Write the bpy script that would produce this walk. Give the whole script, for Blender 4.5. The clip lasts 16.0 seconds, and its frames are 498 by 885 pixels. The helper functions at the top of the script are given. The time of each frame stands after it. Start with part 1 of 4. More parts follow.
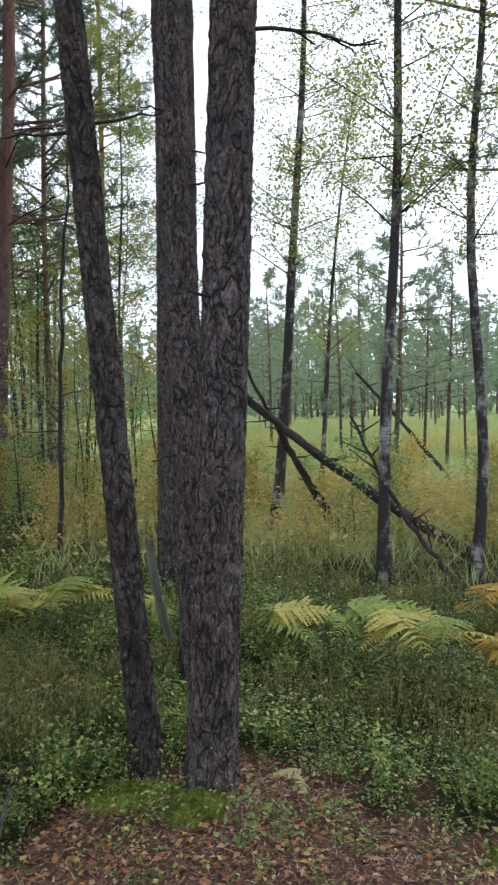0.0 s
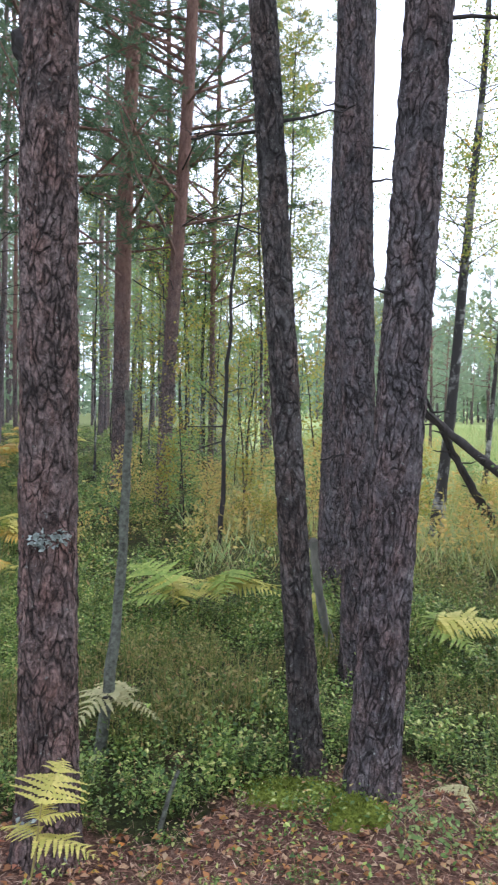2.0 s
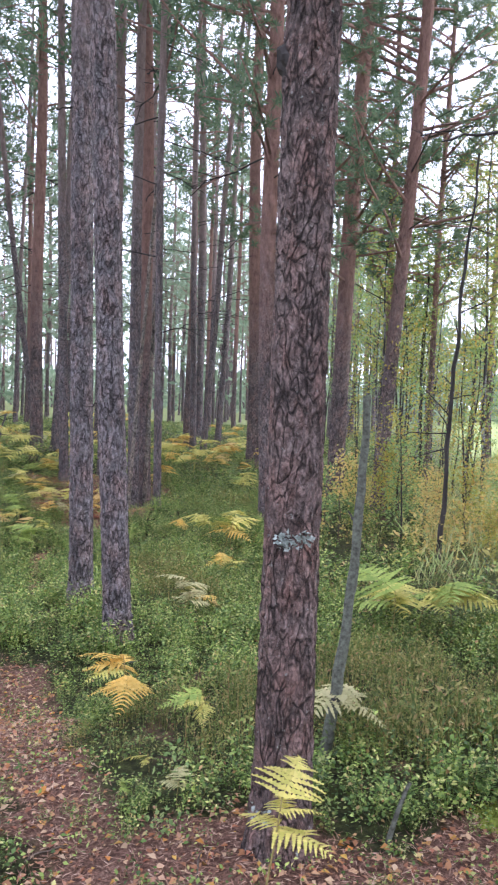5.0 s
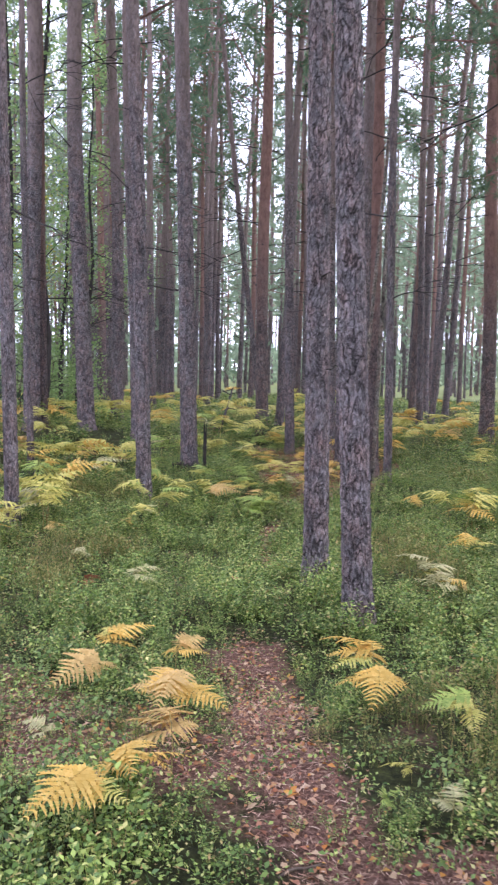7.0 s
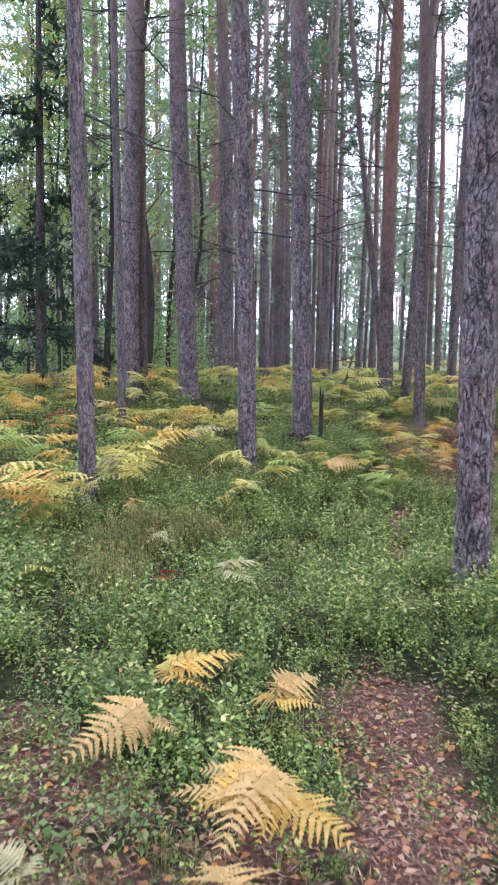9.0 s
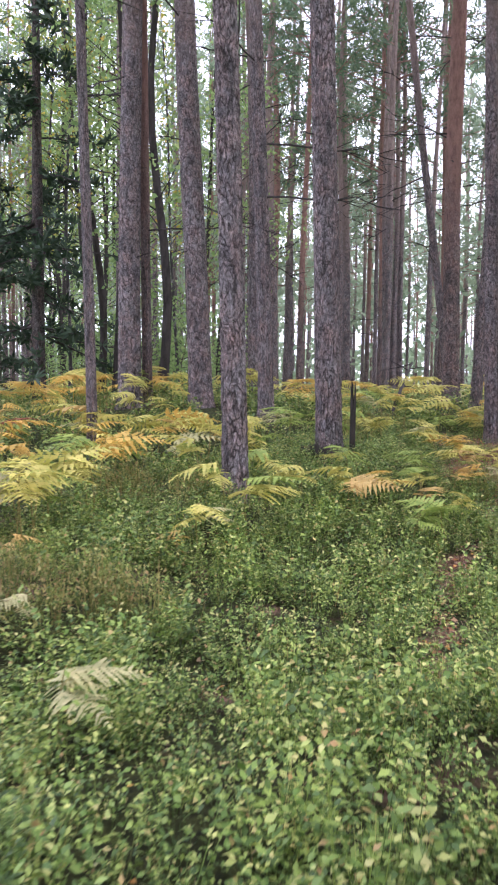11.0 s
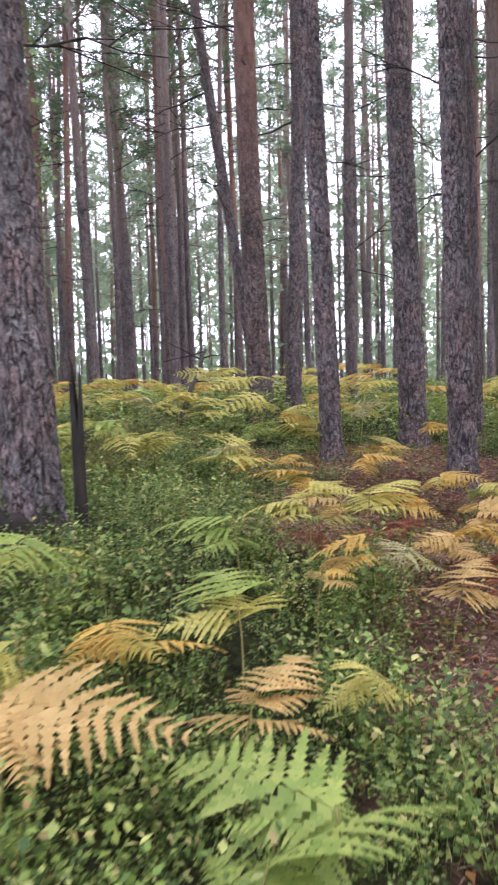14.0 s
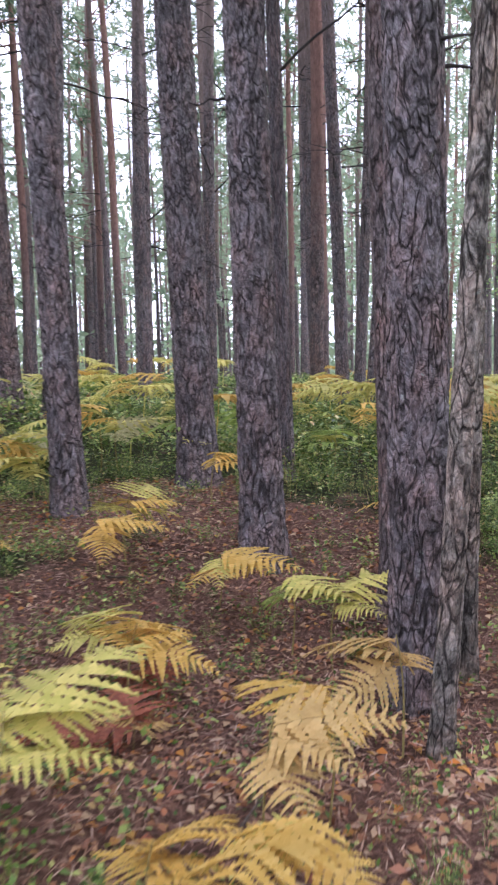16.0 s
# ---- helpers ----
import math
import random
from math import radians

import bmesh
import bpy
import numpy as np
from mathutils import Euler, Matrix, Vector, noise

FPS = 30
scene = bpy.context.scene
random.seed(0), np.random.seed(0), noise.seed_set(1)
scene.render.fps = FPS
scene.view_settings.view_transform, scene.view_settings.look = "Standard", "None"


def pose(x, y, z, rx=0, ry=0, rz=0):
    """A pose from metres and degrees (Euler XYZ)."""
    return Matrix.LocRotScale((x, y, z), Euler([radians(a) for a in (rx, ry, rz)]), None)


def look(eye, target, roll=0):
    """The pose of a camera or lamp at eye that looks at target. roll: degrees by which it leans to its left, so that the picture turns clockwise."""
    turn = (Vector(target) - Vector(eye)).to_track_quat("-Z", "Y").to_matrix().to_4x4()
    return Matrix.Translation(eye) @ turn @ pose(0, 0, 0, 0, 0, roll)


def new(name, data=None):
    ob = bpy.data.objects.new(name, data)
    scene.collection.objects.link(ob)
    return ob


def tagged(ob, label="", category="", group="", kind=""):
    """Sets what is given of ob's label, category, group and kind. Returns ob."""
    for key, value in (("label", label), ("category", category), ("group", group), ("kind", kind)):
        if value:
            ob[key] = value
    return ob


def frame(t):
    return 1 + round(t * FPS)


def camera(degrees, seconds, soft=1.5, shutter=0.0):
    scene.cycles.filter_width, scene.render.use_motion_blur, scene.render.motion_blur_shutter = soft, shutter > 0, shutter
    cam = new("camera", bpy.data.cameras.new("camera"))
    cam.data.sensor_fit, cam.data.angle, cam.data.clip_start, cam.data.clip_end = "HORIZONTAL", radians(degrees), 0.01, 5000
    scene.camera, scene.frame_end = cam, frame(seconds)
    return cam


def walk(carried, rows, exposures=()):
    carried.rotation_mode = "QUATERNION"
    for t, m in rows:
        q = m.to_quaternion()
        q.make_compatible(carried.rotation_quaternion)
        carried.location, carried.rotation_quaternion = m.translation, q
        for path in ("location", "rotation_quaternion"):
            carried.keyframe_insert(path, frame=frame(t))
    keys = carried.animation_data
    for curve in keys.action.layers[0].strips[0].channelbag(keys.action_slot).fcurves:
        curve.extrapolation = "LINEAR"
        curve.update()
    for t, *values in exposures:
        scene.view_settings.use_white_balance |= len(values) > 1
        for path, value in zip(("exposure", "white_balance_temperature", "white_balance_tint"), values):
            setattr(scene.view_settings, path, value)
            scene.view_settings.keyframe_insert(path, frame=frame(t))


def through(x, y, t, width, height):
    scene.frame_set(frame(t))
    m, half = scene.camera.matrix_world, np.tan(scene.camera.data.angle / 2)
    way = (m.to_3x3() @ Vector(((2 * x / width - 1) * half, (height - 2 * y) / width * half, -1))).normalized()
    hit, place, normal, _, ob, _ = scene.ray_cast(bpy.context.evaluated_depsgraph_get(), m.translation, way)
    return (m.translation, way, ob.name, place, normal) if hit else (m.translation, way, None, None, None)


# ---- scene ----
cam = camera(34.5, 16.0, soft=2.1, shutter=0.3)
PATH = [
    (0, (-0.041, 0.028, 1.702), (-0.014, 2.025, 1.598), -1.0),
    (0.5, (-0.075, 0.032, 1.696), (-0.151, 2.028, 1.588), -0.3),
    (1, (-0.086, 0.06, 1.683), (-0.256, 2.05, 1.576), -0.2),
    (1.5, (-0.114, 0.052, 1.683), (-0.371, 2.032, 1.58), 0.4),
    (2, (-0.14, 0.049, 1.69), (-0.492, 2.015, 1.588), 0.9),
    (2.5, (-0.162, 0.031, 1.692), (-0.623, 1.975, 1.595), 1.4),
    (3, (-0.197, 0.028, 1.688), (-0.763, 1.944, 1.599), 1.9),
    (3.5, (-0.223, 0.03, 1.686), (-0.878, 1.917, 1.598), 1.9),
    (6, (-0.387, -0.012, 1.701), (-1.421, 1.694, 1.553), 2.0),
    (6.5, (-0.516, 0.097, 1.666), (-1.686, 1.71, 1.495), 1.5),
    (7, (-0.735, 0.369, 1.564), (-2.026, 1.886, 1.384), 1.5),
    (7.5, (-0.968, 0.579, 1.504), (-2.334, 2.026, 1.299), 1.4),
    (8, (-1.234, 0.887, 1.437), (-2.656, 2.276, 1.213), 1.2),
    (8.5, (-1.564, 1.309, 1.328), (-3.025, 2.655, 1.099), 1.1),
    (9, (-1.961, 1.675, 1.213), (-3.453, 2.985, 0.981), 1.2),
    (11.5, (-4.092, 4.529, 0.716), (-5.713, 5.691, 0.564), 0.6),
    (12, (-4.721, 5.066, 0.708), (-6.303, 6.276, 0.528), 0.7),
    (12.5, (-5.286, 5.579, 0.73), (-6.798, 6.868, 0.501), 1.3),
    (13, (-5.743, 6.058, 0.659), (-7.188, 7.426, 0.459), 0.7),
    (13.5, (-6.138, 6.575, 0.649), (-7.508, 8.022, 0.478), -0.2),
    (14, (-6.444, 7.108, 0.656), (-7.721, 8.639, 0.5), -1.7),
    (14.5, (-6.725, 7.643, 0.672), (-7.902, 9.252, 0.52), -1.3),
    (15, (-6.966, 8.208, 0.685), (-8.058, 9.878, 0.54), -0.4),
    (15.5, (-7.196, 8.745, 0.739), (-8.191, 10.472, 0.579), -0.6),
    (16, (-7.378, 9.346, 0.742), (-8.284, 11.119, 0.553), -1.1),
]
walk(cam, [(t, look(eye, target, roll)) for t, eye, target, roll in PATH], exposures=[(0, 0.06, 6250, 11), (2, 0.74, 5950, 15), (3.5, 1.08, 5950, 18), (7, 1.15, 5950, 26), (9, 1.2, 5750, 26), (12.5, 1.25, 6550, 26), (14.5, 1.25, 6150, 28), (16, 1.2, 6000, 27)])

# ---- world: a bright overcast sky ----
world = bpy.data.worlds.new("overcast_sky")
scene.world = world
world.use_nodes = True
wn, wl = world.node_tree.nodes, world.node_tree.links
sky = wn.new("ShaderNodeTexSky")
sky.sky_type, sky.sun_disc = "NISHITA", False
sky.sun_elevation, sky.sun_rotation = radians(47), radians(49)
sky.air_density, sky.dust_density = 1.0, 4.0
cloud = wn.new("ShaderNodeMixRGB")
cloud.inputs[0].default_value = 0.88
cloud.inputs[2].default_value = (9.8, 10.5, 11.9, 1)
wl.new(sky.outputs[0], cloud.inputs[1])
wl.new(cloud.outputs[0], wn["Background"].inputs["Color"])
wn["Background"].inputs["Strength"].default_value = 0.15
sun = new("sun", bpy.data.lights.new("sun", "SUN"))
sun.data.energy, sun.data.angle, sun.data.color = 0.7, radians(25), (1.0, 0.96, 0.9)
sun.matrix_world = look((14, 12, 20), (0, 0, 0))

# ---- materials ----


class Mat:
    """A small wrapper round one node material."""

    def __init__(self, name, rough=0.8, spec=0.3):
        self.m = bpy.data.materials.new(name)
        self.m.use_nodes = True
        self.n, self.l = self.m.node_tree.nodes, self.m.node_tree.links
        self.b = self.n["Principled BSDF"]
        self.b.inputs["Roughness"].default_value = rough
        self.b.inputs["Specular IOR Level"].default_value = spec
        self.co = self.n.new("ShaderNodeTexCoord")

    def mapped(self, scale, kind="Object"):
        mp = self.n.new("ShaderNodeMapping")
        mp.inputs["Scale"].default_value = scale
        self.l.new(self.co.outputs[kind], mp.inputs[0])
        return mp.outputs[0]

    def noise(self, scale, detail=4, rough=0.6, stretch=(1, 1, 1), kind="Object", distortion=0.0):
        t = self.n.new("ShaderNodeTexNoise")
        t.inputs["Scale"].default_value, t.inputs["Detail"].default_value = scale, detail
        t.inputs["Roughness"].default_value, t.inputs["Distortion"].default_value = rough, distortion
        self.l.new(self.mapped(stretch, kind), t.inputs["Vector"])
        return t.outputs["Fac"]

    def voronoi(self, scale, stretch=(1, 1, 1), feature="DISTANCE_TO_EDGE", warp=None):
        t = self.n.new("ShaderNodeTexVoronoi")
        t.feature = feature
        t.inputs["Scale"].default_value = scale
        vec = self.mapped(stretch)
        if warp:
            nz = self.n.new("ShaderNodeTexNoise")
            nz.inputs["Scale"].default_value = warp[0]
            self.l.new(self.mapped(stretch), nz.inputs["Vector"])
            ad = self.n.new("ShaderNodeVectorMath")
            ad.operation = "MULTIPLY_ADD"
            ad.inputs[1].default_value = (warp[1],) * 3
            self.l.new(nz.outputs["Color"], ad.inputs[0])
            self.l.new(vec, ad.inputs[2])
            vec = ad.outputs[0]
        self.l.new(vec, t.inputs["Vector"])
        return t.outputs["Distance"]

    def ramp(self, fac, stops):
        r = self.n.new("ShaderNodeValToRGB")
        els = r.color_ramp.elements
        while len(els) < len(stops):
            els.new(0.5)
        for e, (p, c) in zip(els, stops):
            e.position, e.color = p, (*c, 1)
        self.l.new(fac, r.inputs[0])
        return r.outputs[0]

    def mix(self, fac, a, b, mode="MIX"):
        x = self.n.new("ShaderNodeMixRGB")
        x.blend_type = mode
        for sock, v in zip(x.inputs, (fac, a, b)):
            if isinstance(v, (float, int)):
                sock.default_value = v
            elif isinstance(v, tuple):
                sock.default_value = (*v, 1)
            else:
                self.l.new(v, sock)
        return x.outputs[0]

    def step(self, v, lo, hi):
        r = self.n.new("ShaderNodeMapRange")
        r.inputs[1].default_value, r.inputs[2].default_value = lo, hi
        self.l.new(v, r.inputs[0])
        return r.outputs[0]

    def rnd(self, island=False):
        if island:
            return self.n.new("ShaderNodeNewGeometry").outputs["Random Per Island"]
        return self.n.new("ShaderNodeObjectInfo").outputs["Random"]

    def height(self):
        s = self.n.new("ShaderNodeSeparateXYZ")
        self.l.new(self.co.outputs["Object"], s.inputs[0])
        return s.outputs[2]

    def bump(self, h, strength, dist):
        b = self.n.new("ShaderNodeBump")
        b.inputs["Strength"].default_value, b.inputs["Distance"].default_value = strength, dist
        self.l.new(h, b.inputs["Height"])
        if self.b.inputs["Normal"].links:
            self.l.new(self.b.inputs["Normal"].links[0].from_socket, b.inputs["Normal"])
        self.l.new(b.outputs[0], self.b.inputs["Normal"])

    def color(self, c):
        if isinstance(c, tuple):
            self.b.inputs["Base Color"].default_value = (*c, 1)
        else:
            self.l.new(c, self.b.inputs["Base Color"])
        return self


def bark_material(name, low, high, turn):
    """Pine bark: grey-brown flaky plates between dark cracks below, thin reddish bark from the height turn up."""
    k = Mat(name, 0.9, 0.2)

    def broken(edge, width, patch, lo, hi):
        """1 on the plates, 0 along their cracks, which close up here and there."""
        gap = k.n.new("ShaderNodeMath")
        gap.operation = "MAXIMUM"
        k.l.new(k.step(edge, 0.0, width), gap.inputs[0])
        k.l.new(k.step(patch, lo, hi), gap.inputs[1])
        return gap.outputs[0]

    plates = broken(k.voronoi(19, (1, 1, 0.34), warp=(7.0, 0.3)), 0.09, k.noise(17, 4, 0.7, (1, 1, 0.4)), 0.5, 0.61)
    scales = broken(k.voronoi(50, (1, 1, 0.65), warp=(6.0, 0.35)), 0.12, k.noise(30, 3, 0.6), 0.46, 0.62)
    fine = k.noise(95, 5, 0.8, (1, 1, 0.7))
    flakes = k.noise(38, 5, 0.7, (1, 1, 0.55), distortion=1.0)
    tone = k.noise(5, 4, 0.65, (1, 1, 0.45))
    c = k.ramp(tone, [(0.3, tuple(v * 0.42 for v in low)), (0.7, tuple(v * 1.2 for v in low))])
    warm = k.noise(9, 4, 0.7, (1, 1, 0.5))
    c = k.mix(k.step(warm, 0.42, 0.7), c, (low[0] * 1.05, low[1] * 0.8, low[2] * 0.72))
    c = k.mix(0.8, c, k.ramp(flakes, [(0.36, (0.22, 0.2, 0.19)), (0.5, (0.9, 0.88, 0.87)), (0.62, (1.7, 1.68, 1.67))]), "MULTIPLY")
    c = k.mix(0.5, c, k.ramp(fine, [(0.3, (0.5, 0.48, 0.47)), (0.7, (1.5, 1.5, 1.5))]), "MULTIPLY")
    lichen = k.noise(34, 5, 0.75)
    c = k.mix(k.step(lichen, 0.62, 0.68), c, (0.33, 0.35, 0.31))
    c = k.mix(scales, k.mix(0.5, c, (0.03, 0.024, 0.021)), c)
    c = k.mix(plates, k.mix(0.84, c, (0.02, 0.016, 0.014)), c)
    thin = k.noise(20, 5, 0.75, (1, 1, 0.35))
    up = k.ramp(thin, [(0.28, tuple(v * 0.4 for v in high)), (0.5, tuple(v * 0.85 for v in high)), (0.74, tuple(v * 1.15 for v in high))])
    border = k.n.new("ShaderNodeMath")
    border.operation = "MULTIPLY_ADD"
    border.inputs[1].default_value = 2.4
    k.l.new(k.noise(1.7, 3, 0.6), border.inputs[0])
    k.l.new(k.height(), border.inputs[2])
    c = k.mix(k.step(border.outputs[0], turn + 1.2, turn + 3.6), c, up)
    k.bump(plates, 1.0, 0.016)
    k.bump(scales, 0.7, 0.007)
    k.bump(flakes, 0.9, 0.012)
    k.bump(fine, 0.5, 0.004)
    return k.color(c).m


def leaf_material(name, stops, rough=0.5, through=0.35, island=True, mottle=0.35, patch=1.3):
    """Leaves: colour differs leaf by leaf along the given stops; light passes through them."""
    k = Mat(name, rough, 0.35)
    c = k.ramp(k.rnd(island), stops)
    c = k.mix(mottle, c, k.ramp(k.noise(patch, 4, 0.65), [(0.33, (0.5, 0.52, 0.5)), (0.67, (1.45, 1.35, 1.25))]), "MULTIPLY")
    k.color(c)
    tr = k.n.new("ShaderNodeBsdfTranslucent")
    k.l.new(c, tr.inputs[0])
    ms = k.n.new("ShaderNodeMixShader")
    ms.inputs[0].default_value = through
    k.l.new(k.b.outputs[0], ms.inputs[1])
    k.l.new(tr.outputs[0], ms.inputs[2])
    k.l.new(ms.outputs[0], k.n["Material Output"].inputs[0])
    return k.m


def plain_material(name, a, b, scale=8, rough=0.85, bump=0.4, depth=0.01, stretch=(1, 1, 1)):
    k = Mat(name, rough, 0.25)
    nz = k.noise(scale, 5, 0.65, stretch)
    k.bump(nz, bump, depth)
    return k.color(k.ramp(nz, [(0.3, a), (0.7, b)])).m


BARK = [bark_material("grey_pine_bark", (0.25, 0.231, 0.238), (0.32, 0.24, 0.215), 4.6),
        bark_material("reddish_pine_bark", (0.235, 0.2, 0.195), (0.33, 0.19, 0.155), 2.2),
        bark_material("dark_pine_bark", (0.12, 0.113, 0.106), (0.24, 0.15, 0.11), 9.0),
        bark_material("pale_lichen_bark", (0.33, 0.31, 0.27), (0.3, 0.25, 0.2), 9.0),
        bark_material("dark_grey_pine_bark", (0.165, 0.15, 0.152), (0.26, 0.19, 0.17), 8.0),
        bark_material("brown_pine_bark", (0.2, 0.155, 0.142), (0.3, 0.19, 0.15), 8.0)]
BARK_DARK = plain_material("dark_dead_wood", (0.018, 0.015, 0.014), (0.07, 0.06, 0.055), 14, stretch=(1, 1, 0.3))
BARK_MOSSY = plain_material("lichen_covered_wood", (0.04, 0.036, 0.03), (0.17, 0.185, 0.14), 45)
WOOD_GREY = plain_material("weathered_grey_wood", (0.11, 0.11, 0.09), (0.25, 0.24, 0.2), 20, stretch=(1, 1, 0.15))
STUMP = plain_material("rotten_stump_wood", (0.008, 0.007, 0.006), (0.045, 0.036, 0.03), 14, stretch=(1, 1, 0.3))


def birch_bark():
    k = Mat("birch_bark", 0.75, 0.3)
    patches = k.noise(5, 4, 0.65, (1, 1, 0.6))
    bands = k.noise(9, 3, 0.6, (0.6, 0.6, 5))
    c = k.mix(k.step(bands, 0.52, 0.62), (0.36, 0.35, 0.33), (0.08, 0.07, 0.065))
    c = k.mix(k.step(patches, 0.36, 0.5), c, (0.045, 0.04, 0.038))
    k.bump(patches, 0.5, 0.01)
    return k.color(c).m


BIRCH = birch_bark()
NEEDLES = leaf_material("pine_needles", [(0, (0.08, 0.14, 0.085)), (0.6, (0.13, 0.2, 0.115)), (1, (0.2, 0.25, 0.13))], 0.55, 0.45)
# paler, bluer needles for bog and far pines: distance haze put into the colour
HAZED_NEEDLES = leaf_material("hazed_needles", [(0, (0.2, 0.29, 0.19)), (1, (0.34, 0.42, 0.28))], 0.55, 0.45)
NEEDLES_DARK = leaf_material("spruce_needles", [(0, (0.02, 0.045, 0.025)), (1, (0.045, 0.08, 0.04))], 0.6, 0.15)
BIRCH_LEAF = leaf_material("birch_leaves", [(0, (0.2, 0.28, 0.08)), (0.6, (0.32, 0.4, 0.11)), (0.85, (0.55, 0.48, 0.1)), (1, (0.55, 0.33, 0.08))], 0.5, 0.75)
GREEN_LEAF = leaf_material("green_leaves", [(0, (0.18, 0.3, 0.1)), (0.7, (0.29, 0.43, 0.16)), (1, (0.4, 0.5, 0.2))], 0.5, 0.6)
YELLOW_LEAF = leaf_material("yellowing_leaves", [(0, (0.26, 0.31, 0.08)), (0.6, (0.47, 0.44, 0.1)), (1, (0.5, 0.3, 0.08))], 0.5, 0.7)
BLUEBERRY = leaf_material("blueberry_leaves", [(0, (0.04, 0.085, 0.018)), (0.4, (0.12, 0.21, 0.042)), (0.8, (0.29, 0.39, 0.095)), (0.95, (0.5, 0.5, 0.19)), (1, (0.38, 0.22, 0.1))], 0.45, 0.2, mottle=0.75, patch=3.2)
HEATH = leaf_material("heath_leaves", [(0, (0.07, 0.11, 0.03)), (0.5, (0.2, 0.25, 0.07)), (0.85, (0.38, 0.33, 0.13)), (1, (0.38, 0.24, 0.12))], 0.6, 0.45, mottle=0.7, patch=2.2)
BOG_SHRUB = leaf_material("bog_shrub_leaves", [(0, (0.42, 0.4, 0.14)), (0.4, (0.64, 0.53, 0.18)), (0.75, (0.66, 0.45, 0.17)), (1, (0.5, 0.55, 0.19))], 0.6, 0.5, mottle=0.8, patch=0.9)
GRASS = leaf_material("bog_grass", [(0, (0.32, 0.45, 0.17)), (0.6, (0.45, 0.53, 0.22)), (1, (0.58, 0.54, 0.27))], 0.55, 0.35)
LITTER_LEAF = leaf_material("fallen_leaves", [(0, (0.22, 0.085, 0.045)), (0.35, (0.4, 0.2, 0.09)), (0.6, (0.52, 0.38, 0.24)), (0.8, (0.34, 0.11, 0.06)), (0.93, (0.5, 0.3, 0.06)), (1, (0.55, 0.2, 0.04))], 0.6, 0.15)
NEEDLE_LITTER = leaf_material("fallen_needles", [(0, (0.14, 0.065, 0.043)), (0.6, (0.34, 0.185, 0.125)), (1, (0.56, 0.41, 0.31))], 0.7, 0.1)
FERN = {
    "g": leaf_material("green_fern", [(0, (0.24, 0.36, 0.08)), (1, (0.42, 0.5, 0.13))], 0.55, 0.4),
    "y": leaf_material("yellow_green_fern", [(0, (0.5, 0.49, 0.12)), (1, (0.72, 0.64, 0.2))], 0.55, 0.4),
    "o": leaf_material("golden_fern", [(0, (0.62, 0.4, 0.08)), (1, (0.76, 0.54, 0.16))], 0.6, 0.4),
    "t": leaf_material("tan_fern", [(0, (0.52, 0.35, 0.12)), (1, (0.67, 0.48, 0.19))], 0.65, 0.35),
    "p": leaf_material("pale_fern", [(0, (0.42, 0.42, 0.2)), (1, (0.6, 0.55, 0.3))], 0.6, 0.4),
    "r": leaf_material("rust_fern", [(0, (0.2, 0.06, 0.035)), (1, (0.38, 0.13, 0.07))], 0.7, 0.3),
}
FERN_STEM = plain_material("fern_stem", (0.2, 0.16, 0.05), (0.36, 0.3, 0.12), 20)
TWIG = plain_material("brown_twig", (0.06, 0.045, 0.035), (0.16, 0.12, 0.09), 25)
MOSS = plain_material("cushion_moss", (0.1, 0.14, 0.02), (0.32, 0.37, 0.06), 45, 0.95, 1.0, 0.03)

# ---- terrain ----
KNOTS = np.array([
    (-0.56, 3.88, -0.09), (-0.19, 3.54, 0.0), (0.44, 10.92, -0.01), (-3.65, 11.87, -0.01), (-2.17, 9.59, -0.15), (-3.85, 5.33, -0.16),
    (-4.75, 6.04, -0.22), (-8.39, 7.3, -0.13), (-9.39, 9.14, -0.01), (-8.5, 5.43, -0.31), (-15.24, 12.58, 0.19), (-13.21, 10.15, 0.41),
    (-12.81, 15.01, 0.3), (-10.66, 13.37, -0.06), (-6.77, 10.57, -0.02), (-8.64, 18.26, 0.07), (-10.17, 13.98, 0.01), (-16.58, 23.54, 0.37),
    (-0.04, 0.03, 0.08), (-0.39, -0.01, 0.12), (-0.97, 0.58, 0.0), (-1.96, 1.67, -0.21), (-4.09, 4.53, -0.58), (-5.74, 6.06, -0.59),
    (-6.72, 7.64, -0.55), (-7.38, 9.35, -0.48), (-8.24, 11.93, -0.45), (-0.66, 7.03, 0.02), (-1.43, 2.93, -0.14), (-1.3, 2.5, -0.1)])
TRAIL = np.array([(1.5, 1.9), (0.0, 1.7), (-1.3, 1.9), (-2.04, 2.37), (-2.54, 2.85), (-3.5, 3.85), (-4.3, 4.6), (-5.5, 6.05), (-6.05, 6.95), (-6.5, 7.4), (-7.05, 8.35), (-7.45, 9.5), (-7.9, 10.4)])


def gz(x, y):
    """Height of the ground, for arrays or numbers."""
    x, y = np.asarray(x, float), np.asarray(y, float)
    w = ((KNOTS[:, 0] - x[..., None]) ** 2 + (KNOTS[:, 1] - y[..., None]) ** 2 + 0.6) ** -1.5
    z = (w * KNOTS[:, 2]).sum(-1) / w.sum(-1)
    return z + 0.018 * np.sin(x * 3.1 + 1.3 * np.sin(y * 2.3)) * np.sin(y * 2.7 + 0.9 * np.sin(x * 1.9))


def trail_distance(x, y):
    x, y = np.asarray(x, float), np.asarray(y, float)
    best = np.full(x.shape, 1e9)
    for a, b in zip(TRAIL[:-1], TRAIL[1:]):
        d = b - a
        s = np.clip(((x - a[0]) * d[0] + (y - a[1]) * d[1]) / (d @ d), 0, 1)
        best = np.minimum(best, np.hypot(x - a[0] - s * d[0], y - a[1] - s * d[1]))
    return best


